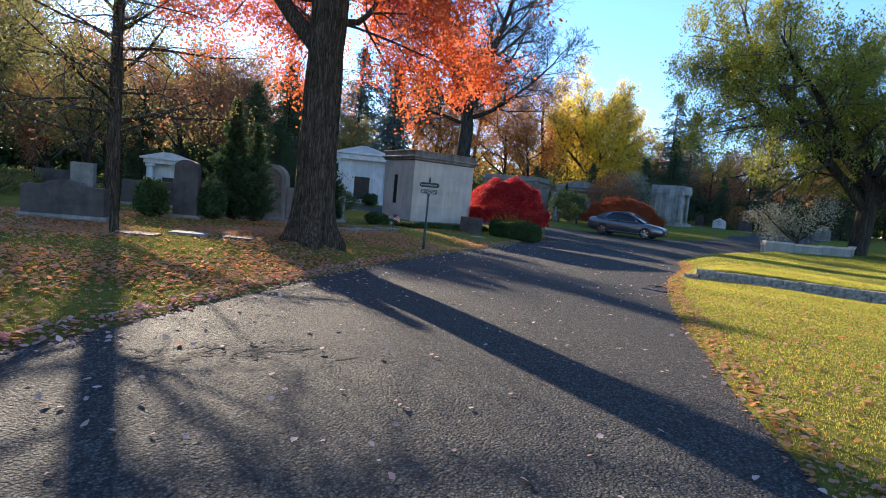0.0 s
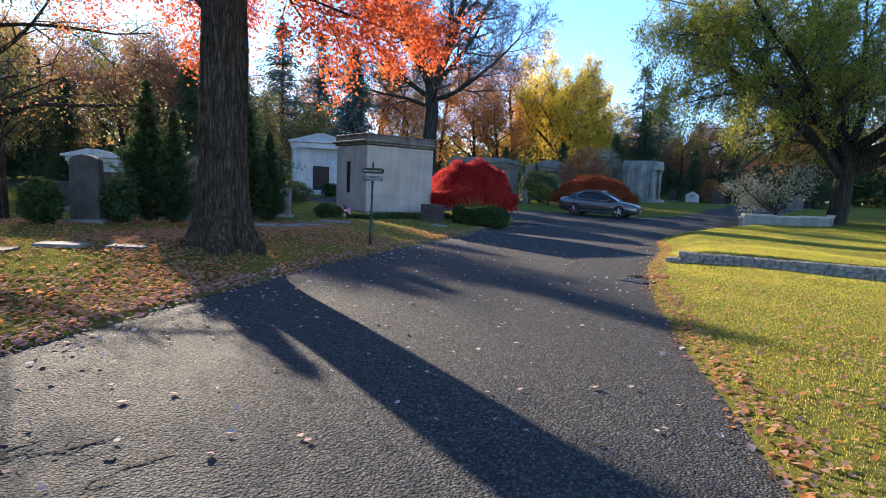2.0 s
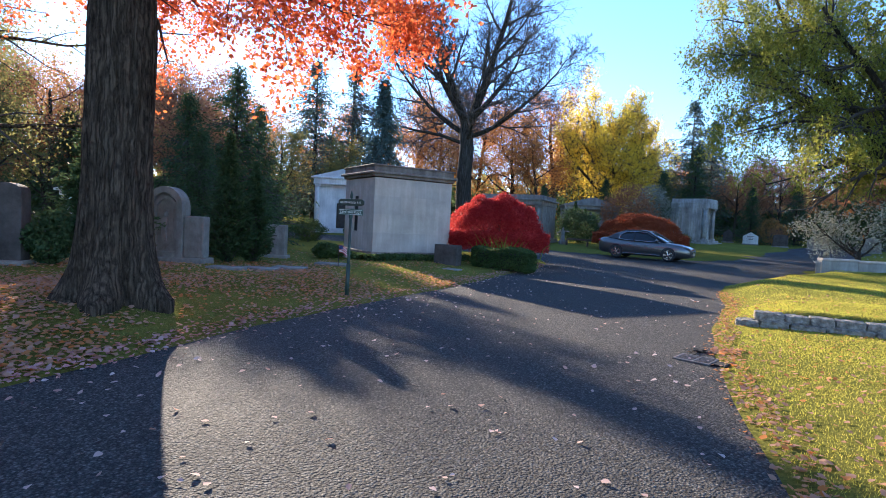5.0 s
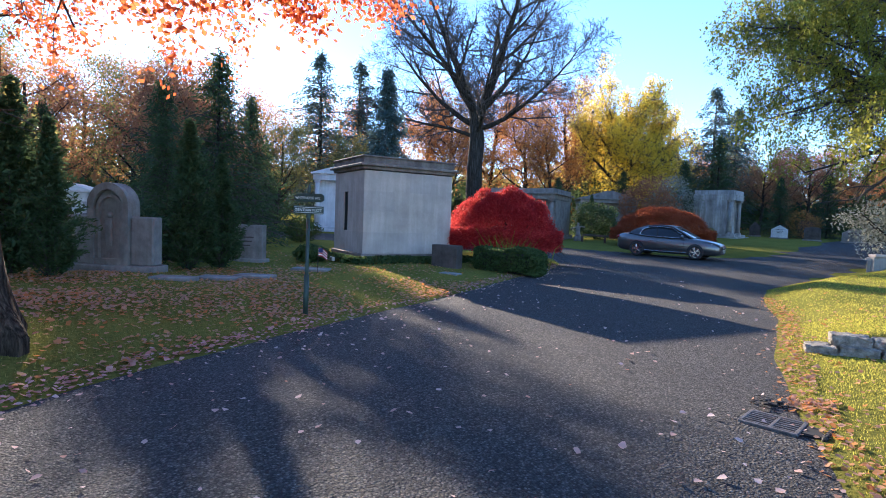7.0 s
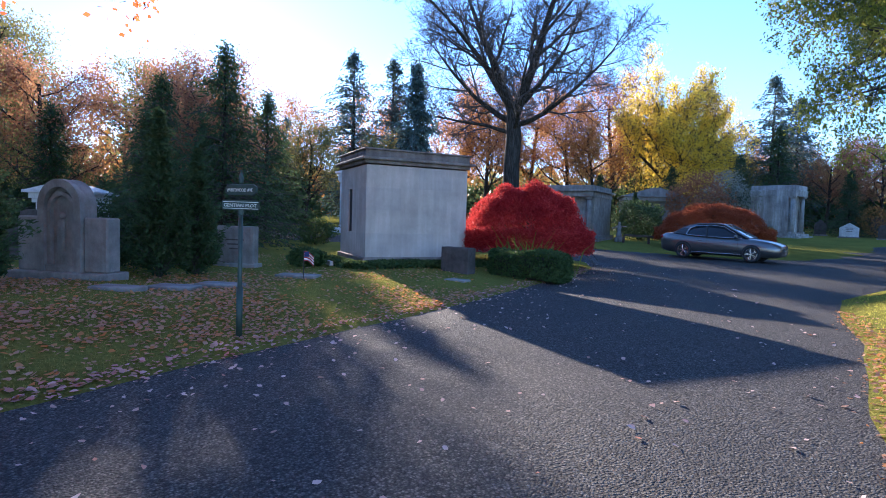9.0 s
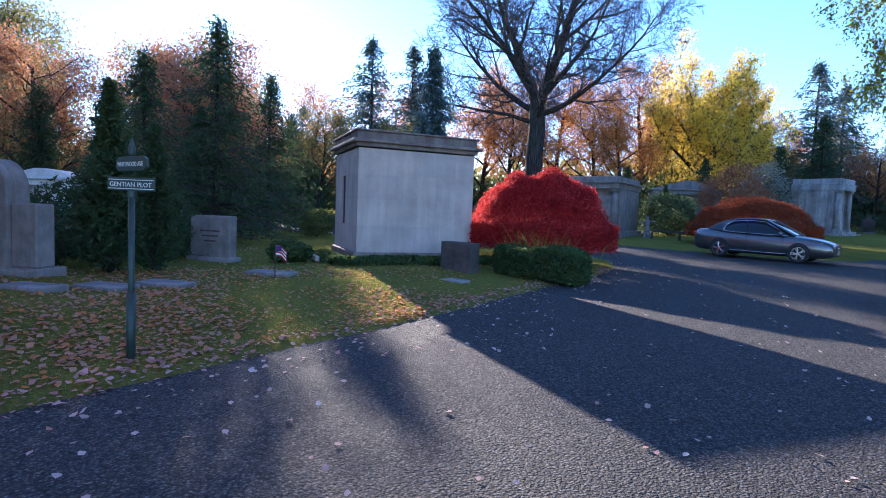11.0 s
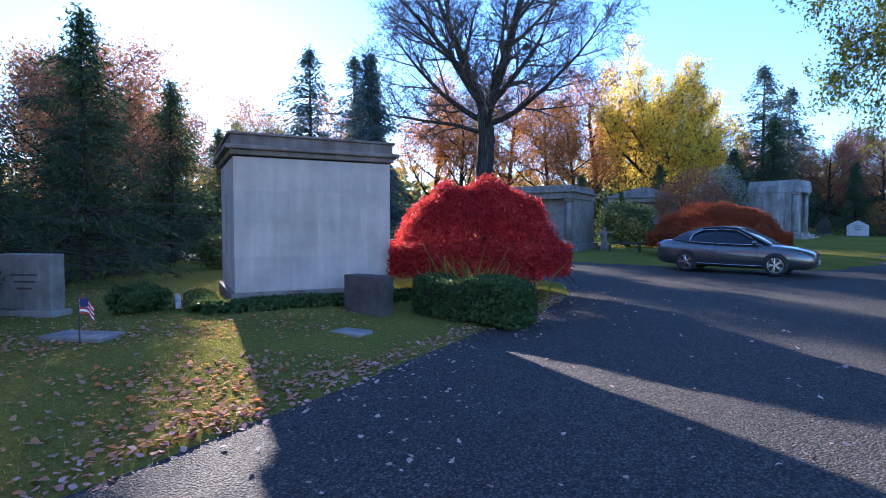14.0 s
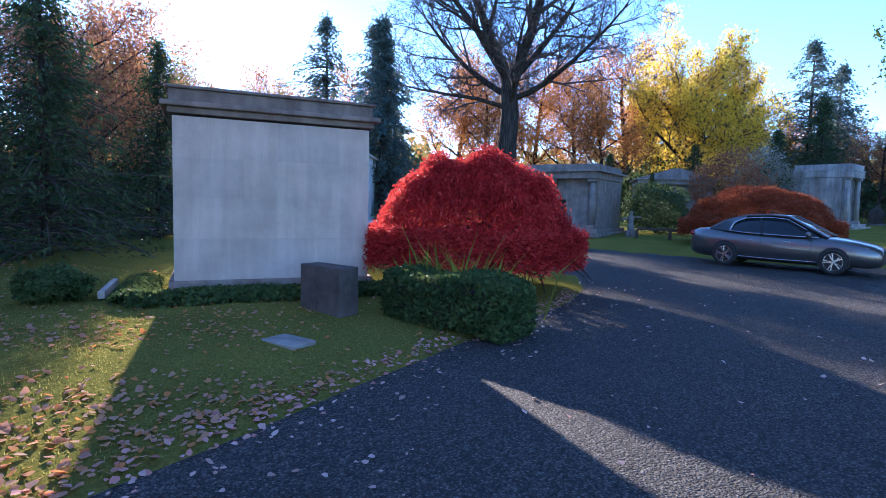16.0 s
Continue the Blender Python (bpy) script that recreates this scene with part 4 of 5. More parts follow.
headstone(-8.5, 14.1, 22, 1.6, 0.76, 0.35, "wide dark granite family headstone with a raised brow", M_DARK_OR_SHADED_GRANITE, "brow")
headstone(-7.85, 17.35, 18, 0.62, 1.5, 0.3, "tall narrow dark granite headstone with sloped top", M_DARK_OR_SHADED_GRANITE, "arch")
headstone(-6.7, 25.3, 8, 1.05, 1.0, 0.3, "square-topped grey granite headstone beside dark shrubs", M_GRANITE, "flat")
headstone(-8.15, 25.4, 8, 0.42, 1.1, 0.3, "slim granite marker post beside dark shrubs", M_GRANITE, "flat")
headstone(-1.05, 27.2, -20, 0.9, 0.74, 0.36, "rough grey granite block marker beside the hedge", M_DARK_OR_SHADED_GRANITE, "flat", False)
# Deep shade on the next two stones is put into their dark colour.
headstone(-16.9, 22.2, 30, 1.1, 1.0, 0.4, "tall granite headstone in deep shade", M_DARK_OR_SHADED_GRANITE, "flat")
headstone(-16.6, 23.4, 30, 0.6, 1.3, 0.5, "square granite block in deep shade", M_DARK_OR_SHADED_GRANITE, "flat")
headstone(-15.3, 21.9, 30, 0.75, 1.35, 0.5, "granite pedestal marker with a pale cap", M_GRANITE, "flat")
headstone(-13.6, 23.4, 28, 2.0, 0.9, 0.35, "long low granite family headstone", M_DARK_OR_SHADED_GRANITE, "flat")
headstone(-11.6, 24.5, 24, 1.0, 1.15, 0.4, "low round-topped dark headstone", M_DARK_OR_SHADED_GRANITE, "round")
headstone(-12.6, 24.3, 24, 0.8, 1.3, 0.5, "low square dark headstone", M_DARK_OR_SHADED_GRANITE, "flat")
headstone(19.9, 62, -15, 1.2, 1.05, 0.5, "white marble marker among graves", M_WHITE_STONE, "gable")
# The darkest stones from here on carry their shade in the stone colour.
headstone(21.6, 60, -15, 1.1, 1.0, 0.4, "headstone toned dark for shade among graves", M_DARK_OR_SHADED_GRANITE, "arch")
headstone(18.6, 64, -10, 0.8, 1.2, 0.4, "gabled headstone toned dark for shade on the upper lawn", M_DARK_OR_SHADED_GRANITE, "gable")
headstone(24.5, 60, -20, 1.5, 1.1, 0.5, "wide gabled grey headstone on the upper lawn", M_GRANITE, "gable")
headstone(23.0, 65, -20, 1.2, 1.4, 0.4, "headstone toned dark for shade before dark evergreens", M_DARK_OR_SHADED_GRANITE, "arch")
headstone(27.5, 58, -25, 1.2, 1.2, 0.4, "grey headstone near the side road", M_GRANITE, "round")


def flat_marker(x, y, rz, w, d, label, mat=M_GRANITE, h=0.07):
    bm = box(w, d, h + 0.1, (0, 0, -0.1), 0.012)
    ob = tagged(new("grave_marker", bm_mesh("grave_marker", bm, mat)), label, "grave marker", "flat grave markers")
    ob.matrix_world = pose(x, y, gz(x, y), 0, 0, rz)


flat_marker(-5.6, 12.7, 15, 0.7, 0.42, "flat grey granite grave marker among leaves", M_DARK_OR_SHADED_GRANITE, 0.03)
flat_marker(-5.15, 13.55, 15, 0.7, 0.42, "flat pale granite grave marker among leaves", M_GRANITE, h=0.05)
flat_marker(-4.35, 14.0, 15, 0.7, 0.42, "flat dark granite grave marker beside the tree", M_DARK_OR_SHADED_GRANITE, 0.03)
flat_marker(-4.85, 19.95, 8, 0.8, 0.42, "flat granite grave marker in leaf litter")
flat_marker(-4.4, 20.7, 8, 0.8, 0.45, "flat granite grave marker in leaf litter")
flat_marker(-4.0, 21.4, 8, 0.8, 0.45, "flat granite grave marker on the lawn")
flat_marker(-0.57, 25.5, -15, 0.55, 0.36, "pale flat stone plaque set in the lawn", M_CONCRETE, 0.03)
flat_marker(-3.95, 23.95, 8, 0.95, 0.5, "flat granite marker with a small flag", h=0.06)


def flag():
    x, y = -3.6, 23.6
    t = empty("grave_flag", pose(x, y, gz(x, y), 0, 0, 10) @ Matrix.Diagonal((1.8, 1.8, 1.1, 1)), "small striped flag on a thin stick beside a marker", "flag")
    bm = bmesh.new()
    bmesh.ops.create_cone(bm, cap_ends=True, segments=6, radius1=0.006, radius2=0.006, depth=0.6, matrix=Matrix.Translation((0, 0, 0.3)))
    part("stick", bm, M_WOOD, t)
    red, white, blue = plain("flag_red", (0.45, 0.03, 0.04)), plain("flag_white", (0.7, 0.68, 0.66)), plain("flag_blue", (0.02, 0.03, 0.12))
    for i in range(7):
        bm = bmesh.new()
        rows = []
        for k in range(7):
            u = k / 6
            y0 = 0.02 * math.sin(5 * u)
            rows.append((bm.verts.new((0.006 + 0.13 * u, y0, 0.58 - i * 0.028 - 0.1 * u * u)), bm.verts.new((0.006 + 0.13 * u, y0, 0.553 - i * 0.028 - 0.1 * u * u))))
        for a, b in zip(rows, rows[1:]):
            bm.faces.new((a[0], a[1], b[1], b[0]))
        part("stripe", bm, red if i % 2 == 0 else white, t)
    part("canton", box(0.055, 0.012, 0.1, (0.035, 0.006, 0.47), 0), blue, t)


flag()


def street_sign():
    x, y = -1.37, 18.58
    t = empty("street_sign", pose(x, y, gz(x, y), 0, 0.4, 0), "dark green street sign post with two name plates", "sign")

    def rod(r, z0, z1, seg=10):
        bm = bmesh.new()
        bmesh.ops.create_cone(bm, cap_ends=True, segments=seg, radius1=r, radius2=r, depth=z1 - z0, matrix=Matrix.Translation((0, 0, (z0 + z1) / 2)))
        return bm
    part("post", rod(0.028, -0.1, 1.55), M_GREEN_PAINT, t, smooth=True)
    part("sleeve", rod(0.04, -0.1, 0.62), M_GREEN_PAINT, t, smooth=True)
    part("collar", rod(0.038, 1.5, 1.56), M_GREEN_PAINT, t)
    fin = rod(0.03, 1.9, 1.94)
    bmesh.ops.create_cone(fin, cap_ends=True, segments=8, radius1=0.035, radius2=0.002, depth=0.1, matrix=Matrix.Translation((0, 0, 1.99)))
    bmesh.ops.create_uvsphere(fin, u_segments=8, v_segments=6, radius=0.03, matrix=Matrix.Translation((0, 0, 1.9)))
    part("finial", fin, M_GREEN_PAINT, t)
    low = part("name_plate", box(0.46, 0.02, 0.12, (0, 0, 1.56), 0.004), M_GREEN_PAINT, t, "lower name plate with pale lettering", m=pose(0, 0, 0, 0, 0, 14))
    for z in (1.575, 1.655):
        part("border", box(0.44, 0.003, 0.006, (0, -0.0115, z), 0), M_LETTER, low)

    def lettering(words, size, x, z, y, parent):
        cu = bpy.data.curves.new("lettering", "FONT")
        cu.body, cu.size, cu.align_x, cu.extrude = words, size, "CENTER", 0.0012
        ob = new("lettering_curve", cu)
        me = bpy.data.meshes.new_from_object(ob.evaluated_get(bpy.context.evaluated_depsgraph_get()))
        bpy.data.objects.remove(ob)
        me.materials.clear()
        me.materials.append(M_LETTER)
        put_part("lettering", me, parent, "", pose(x, y, z, 90, 0, 0))
    lettering("GENTIAN", 0.058, -0.085, 1.597, -0.0115, low)
    lettering("PLOT", 0.058, 0.13, 1.597, -0.0115, low)
    outline = [(-0.3, 0.05), (-0.24, 0.02), (0.24, 0.02), (0.3, 0.05), (0.3, 0.12), (0.24, 0.15), (-0.24, 0.15), (-0.3, 0.12)]
    up = part("name_plate", prism(outline, 0.024, 0.004, (0, 0, 1.72)), M_GREEN_PAINT, t, "upper name plate with pale lettering", m=pose(0, 0, 0, 0, 0, -16))
    lettering("WHITEWOOD", 0.058, -0.075, 1.782, -0.0135, up)
    lettering("AVE", 0.058, 0.185, 1.782, -0.0135, up)


street_sign()


def hedge_box():
    m = pose(0.86, 27.4, gz(0.86, 27.4) - 0.02, 0, 0, -20)
    t = empty("box_hedge", m, "clipped dark green box hedge below the red maple", "hedge")
    rng = np.random.default_rng(17)
    w, d, h = 2.1, 0.95, 0.72
    # Solid dark box between the leaves; its colour stands in for inner shade.
    part("inner_core", box(w - 0.25, d - 0.25, h - 0.15, (0, 0, 0), 0.1, 2), M_SOIL_OR_SHADE, t, "dark solid core standing in for shade inside the hedge")
    n = 15000
    c = (rng.random((n, 3)) * 2 - 1)
    face = rng.integers(0, 5, n)
    for k, (ax, s) in enumerate([(0, -1), (0, 1), (1, -1), (1, 1), (2, 1)]):
        c[face == k, ax] = s * (0.93 + 0.1 * rng.random((face == k).sum()))
    c = c / np.maximum(1, (np.abs(c) ** 6).sum(1, keepdims=True) ** (1 / 6) * 0.98)
    c = c * [w / 2, d / 2, h / 2] + [0, 0, h / 2] + rng.normal(size=(n, 3)) * 0.02
    c[:, 2] += 0.05 * np.sin(c[:, 0] * 4)
    v, f = quads(c, 0.065, 0.6, rng, lozenge=True)
    put_part("foliage", mesh("foliage", v, f, M_HEDGE), t)
    blades = empty("iris_clump", pose(0.8, 28.0, gz(0.8, 28.0)), "clump of pale strap-leaved iris behind the hedge", "plant")
    n = 60
    b = np.stack([rng.normal(size=n) * 0.5, rng.normal(size=n) * 0.15, np.zeros(n)], -1)
    a = rng.random(n) * 6.28
    L = 0.75 + 0.55 * rng.random(n)
    out = np.stack([np.cos(a), np.sin(a), np.zeros(n)], -1) * (0.25 + 0.6 * rng.random((n, 1)))
    side = np.stack([-np.sin(a), np.cos(a), np.zeros(n)], -1) * 0.018
    p1, p2 = b + out * 0.35 + [0, 0, 1] * L[:, None] * 0.6, b + out + [0, 0, 1] * L[:, None] * (0.75 + 0.3 * rng.random((n, 1)))
    v = np.stack([b - side, b + side, p1 + side, p1 - side, p2], 1).reshape(-1, 3)
    i = np.arange(n)[:, None] * 5
    f = np.concatenate([i + [0, 1, 2], i + [0, 2, 3], i + [3, 2, 4]])
    put_part("strap_leaf", mesh("blade_cluster", v, f, M_GREEN), blades)


hedge_box()


def shrub(x, y, r, h, leaf, label, seed, n=3500, size=0.09, group=""):
    t = empty("shrub", pose(x, y, gz(x, y)), label, "shrub", group)
    rng = np.random.default_rng(seed)
    stems = []
    for k in range(9):
        a = 6.28 * k / 9
        stems.append((3, [Vector((0, 0, -0.05)), Vector((0.4 * r * math.cos(a), 0.4 * r * math.sin(a), 0.5 * h)), Vector((0.7 * r * math.cos(a), 0.7 * r * math.sin(a), 0.85 * h))], [0.02, 0.013, 0.006]))
    put_part("stem_cluster", wood_mesh("stem_cluster", stems, M_TWIG), t)
    d = rng.normal(size=(n, 3))
    d /= np.linalg.norm(d, axis=1, keepdims=True)
    lump = 1 + 0.16 * np.sin(4 * d[:, :1] + seed) * np.sin(5 * d[:, 2:] + 1) + 0.12 * np.sin(7 * d[:, 1:2] + seed)
    c = d * lump * (0.45 + 0.55 * rng.random((n, 1)) ** 0.4) * [r, r, h / 2] + [0, 0, h / 2]
    v, f = quads(c[c[:, 2] > 0.02], size, 0.5, rng)
    put_part("foliage", mesh("foliage", v, f, leaf), t)


shrub(-8.35, 16.6, 0.42, 1.0, M_HEDGE, "leafy green shrub beside a dark headstone", 1)
shrub(-7.3, 17.7, 0.4, 1.05, M_YEW, "dark clipped shrub between headstones", 2)
shrub(-8.0, 22.4, 0.8, 1.6, M_YEW, "dark evergreen shrub behind the arched headstone", 3)
shrub(-7.6, 24.9, 0.5, 1.2, M_YEW, "dark shrub between granite markers", 4)
shrub(-9.2, 33.5, 0.8, 1.1, M_HEDGE, "rounded shrub beside the white mausoleum", 5)
shrub(-4.9, 25.9, 0.5, 0.5, M_HEDGE, "low green shrub at the mausoleum corner", 6)
shrub(4.3, 48.6, 1.5, 2.4, M_YEW, "rounded dark evergreen beside the statue", 7, 7000, 0.14)
shrub(10.8, 53.5, 0.9, 1.1, M_SILVER, "pale leafy shrub beside the granite mausoleum", 8)
shrub(12.0, 53.0, 0.8, 0.9, M_OLIVE, "low shrub beside the granite mausoleum", 9)
shrub(8.6, 57, 2.2, 4.6, M_RUSSET, "tall twiggy russet-grey shrub behind the rust maple", 10, 6000, 0.16)
shrub(11.0, 60, 2.0, 4.8, M_SILVER, "tall grey-leaved shrub beside the mausoleum", 11, 5000, 0.16)
shrub(22.0, 63, 1.4, 2.4, M_OCHRE, "small ochre-leaved shrub among graves", 12)
shrub(27.0, 63, 2.0, 1.9, M_YEW, "clipped dark evergreen among graves", 13, 5000, 0.14)
shrub(-10.4, 42.6, 0.6, 0.9, M_HEDGE, "small rounded shrub beside the mausoleum steps", 14)
shrub(-17.6, 20.4, 1.5, 1.0, M_OLIVE, "sunlit green hedge among headstones", 15)


def thin_tree():
    spec = dict(seg=[8, 4, 3], wander=[0.03, 0.15, 0.2], lift=[0.03, -0.02, -0.06], tip=[0.3, 0.3, 0.3], kids=[26, 6], angle=[75, 50], ratio=[0.3, 0.45], fade=[0.5, 0.3], thin=[0.35, 0.5])
    spec["from"] = [0.22, 0.15]
    tree("young_tree", pose(-6.15, 12.75, gz(-6.15, 12.75)), 51, spec, 7.5, 0.085, M_BARK, M_RUSSET, 9, 0.065, 0.14, "slender young tree with sparse brownish leaves", gap=0.2)
    tree("pine_tree", pose(-10.1, 17.3, gz(-10.1, 17.3)), 52, dict(spec, kids=[34, 8], ratio=[0.36, 0.45]), 11, 0.2, M_BARK, M_OLIVE, 80, 0.065, 0.2, "tall dark pine with thin reddish trunk")
    tree("holly_tree", pose(-9.6, 8.9, gz(-9.6, 8.9)), 53, dict(spec, kids=[30, 8]), 8.5, 0.13, M_BARK, M_HEDGE, 34, 0.075, 0.15, "dark glossy-leaved tree at the lawn's edge")


thin_tree()


# ---- low stone wall, plot kerb, drain ----
def rough_wall():
    t = empty("stone_wall", pose(5.85, 18.95, 0, 0, 0, math.degrees(math.atan2(-0.28, 0.96))), "low rough-faced granite retaining wall of two courses", "wall")
    rng = random.Random(4)
    for course, (z0, h, dep, back, start) in enumerate([(-0.03, 0.19, 0.34, 0.0, -0.18), (0.155, 0.13, 0.3, 0.1, 0.1)]):
        x = start
        while x < 19:
            ln = rng.uniform(0.28, 0.68)
            gx, gy = 5.85 + (x + ln / 2) * 0.96, 18.95 - (x + ln / 2) * 0.28
            bm = box(ln - 0.02, dep, h + rng.uniform(-0.012, 0.012), (0, 0, 0), 0.012)
            roughen(bm, 0.02, 19.0 + 6 * rng.random(), 5)
            if course == 0 and x == start:
                for v in bm.verts:
                    if v.co.x < 0:
                        v.co.z *= 1 + v.co.x * 0.5
            part("stone", bm, M_ROUGH_STONE, t, m=pose(x + ln / 2, back + rng.uniform(-0.015, 0.015), z0, 0, 0, rng.uniform(-1.5, 1.5)))
            x += ln


rough_wall()


def plot_kerb():
    t = empty("plot_kerb", pose(12.75, 32.4, 0), "low pale concrete kerb wall around a grave plot", "kerb")
    runs = [((0, 0), (4.3, 1.0)), ((0, 0), (3.2, 5.4)), ((4.3, 1.0), (7.5, 6.4))]
    for a, b in runs:
        ln, ang = math.hypot(b[0] - a[0], b[1] - a[1]), math.degrees(math.atan2(b[1] - a[1], b[0] - a[0]))
        n = max(2, round(ln / 1.6))
        for k in range(n):
            f = (k + 0.5) / n
            x, y = a[0] + (b[0] - a[0]) * f, a[1] + (b[1] - a[1]) * f
            z = gz(12.75 + x + 0.2, 32.4 + y) - 0.15
            part("kerb_block", box(ln / n - 0.008, 0.24, 0.5, (0, 0, 0), 0.01), M_CONCRETE, t, m=pose(x, y, z, 0, 0, ang))
            part("coping", box(ln / n - 0.006, 0.34, 0.09, (0, 0, 0.5), 0.015), M_LIMESTONE, t, m=pose(x, y, z, 0, 0, ang))


plot_kerb()


def drain():
    x, y = 4.28, 15.86
    t = empty("storm_drain", pose(x, y, float(slope(y)) - 0.012, 0, 0, -32) @ Matrix.Diagonal((0.78, 0.86, 0.86, 1)), "rusty cast-iron storm drain grate sunk in the asphalt", "drain")
    # No real hollow: a thin black slab paints the darkness under the bars.
    part("pit", box(0.5, 0.4, 0.015, (0, 0, -0.004), 0), M_BLACK, t, "black slab standing in for the unlit hollow below the bars")
    for s in (-1, 1):
        part("frame_bar", box(0.56, 0.04, 0.035, (0, s * 0.21, 0), 0.006), M_IRON, t)
        part("frame_bar", box(0.04, 0.38, 0.035, (s * 0.26, 0, 0), 0.006), M_IRON, t)
    part("frame_bar", box(0.035, 0.38, 0.033, (0.02, 0, 0), 0.005), M_IRON, t)
    for k in range(6):
        for x0, w in ((-0.12, 0.24), (0.14, 0.2)):
            part("grate_bar", box(w, 0.022, 0.014, (x0, -0.155 + k * 0.062, 0.018), 0.004), M_IRON, t)
    # Solid black block painted as the shade inside the opening.
    part("inlet", box(0.2, 0.3, 0.03, (0.38, 0.02, 0.0), 0.02), M_BLACK, t, "black block standing in for the unlit curb inlet")
    part("inlet_lip", roughen(box(0.05, 0.4, 0.06, (0.5, 0.02, 0.0), 0.015), 0.01, 6, 1), M_ASPHALT, t)
    rng = random.Random(8)
    crumble = empty("broken_asphalt", pose(4.45, 16.36, float(slope(16.4))), "crumbled dark asphalt and debris beside the drain", "debris")
    for k in range(14):
        s = rng.uniform(0.02, 0.07)
        bm = roughen(box(s * 1.5, s, s * 0.35, (0, 0, 0), s * 0.1), s * 0.2, 9, 1)
        part("chunk", bm, M_SOIL_OR_SHADE if k % 3 else M_ASPHALT, crumble, m=pose(rng.gauss(0, 0.17), rng.gauss(0, 0.1), rng.uniform(0, 0.012), rng.uniform(-12, 12), rng.uniform(-12, 12), rng.uniform(0, 360)))
    hole = empty("pothole_debris", pose(-0.75, 8.0, float(road_z(np.array(-0.75), np.array(8.0)))), "loose crumbled asphalt in a shallow pothole", "debris")
    v, f = [], []
    for k in range(44):
        px, py, a = rng.gauss(-0.1, 0.42), rng.gauss(0, 0.16), rng.uniform(0, 6.28)
        wide = rng.uniform(0.003, 0.017)
        for j in range(9):
            w = wide * math.sin(math.pi * (j + 0.35) / 8.7)
            x1, y1 = -0.75 + px, 8.0 + py + 0.35 * px
            z1 = float(road_z(np.array(x1), np.array(y1))) - float(road_z(np.array(-0.75), np.array(8.0))) + 0.006
            for s in (-1, 1):
                v.append((px - s * w * math.sin(a), py + 0.35 * px + s * w * math.cos(a), z1))
            if j:
                n = len(v)
                f.append((n - 4, n - 3, n - 1, n - 2))
            px, py, a = px + 0.04 * math.cos(a), py + 0.04 * math.sin(a), a + rng.gauss(0, 0.85)
    tagged(put_part("crack_web", mesh("crack_web", v, f, M_SOIL_OR_SHADE), hole), kind="stuff")
    for k in range(22):
        s = rng.uniform(0.012, 0.045)
        bm = roughen(box(s * 1.5, s, s * 0.35, (0, 0, 0), s * 0.1), s * 0.2, 9, 1)
        dx, dy = rng.gauss(0, 0.24), rng.gauss(0, 0.1)
        z = float(road_z(np.array(-0.75 + dx), np.array(8.0 + dy))) - float(road_z(np.array(-0.75), np.array(8.0)))
        part("chunk", bm, M_ASPHALT if k % 4 else M_SOIL_OR_SHADE, hole, m=pose(dx, dy + 0.35 * dx, z, rng.uniform(-12, 12), rng.uniform(-12, 12), rng.uniform(0, 360)))


drain()


def statue():
    bm = box(0.6, 0.6, 0.42, (0, 0, 0), 0.03)
    profile = [(0.2, 0.42), (0.23, 0.5), (0.17, 0.8), (0.14, 0.95), (0.19, 1.15), (0.16, 1.3), (0.07, 1.36), (0.1, 1.44), (0.1, 1.54), (0.02, 1.6)]
    rings = [[bm.verts.new((r * math.cos(k * 0.6283), 0.75 * r * math.sin(k * 0.6283), z)) for k in range(10)] for r, z in profile]
    for a, b in zip(rings, rings[1:]):
        for k in range(10):
            bm.faces.new((a[k], a[(k + 1) % 10], b[(k + 1) % 10], b[k]))
    for s in (-1, 1):
        bmesh.ops.create_cone(bm, cap_ends=True, segments=8, radius1=0.06, radius2=0.04, depth=0.5, matrix=pose(s * 0.32, 0, 1.2 + 0.04 * s, 0, 80 + 12 * s, 0))
    ob = tagged(new("statue", bm_mesh("statue", bm, M_GRANITE, True)), "small grey stone garden statue on a square base", "statue")
    ob.matrix_world = pose(3.15, 45.4, gz(3.15, 45.4) - 0.03, 0, 0, 10) @ Matrix.Diagonal((0.72, 0.72, 0.72, 1))


statue()


def rail_fence():
    t = empty("rail_fence", pose(3.4, 44.6, 0), "low dark timber rail on short posts beside the road", "fence")
    pts = [(0, 0), (1.3, 0.0), (2.6, -0.05), (3.9, -0.1), (5.2, -0.2)]
    for x, y in pts:
        part("post", box(0.13, 0.13, 0.42, (0, 0, 0), 0.015), M_WOOD, t, m=pose(x, y, gz(3.4 + x, 44.6 + y) - 0.06))
    for (x0, y0), (x1, y1) in zip(pts, pts[1:]):
        z0, z1 = gz(3.4 + x0, 44.6 + y0), gz(3.4 + x1, 44.6 + y1)
        part("rail", box(1.3, 0.12, 0.11, (0, 0, 0), 0.012), M_WOOD, t, m=pose((x0 + x1) / 2, (y0 + y1) / 2, (z0 + z1) / 2 + 0.355, 0, -math.degrees(math.atan2(z1 - z0, 1.3)), 0))


rail_fence()


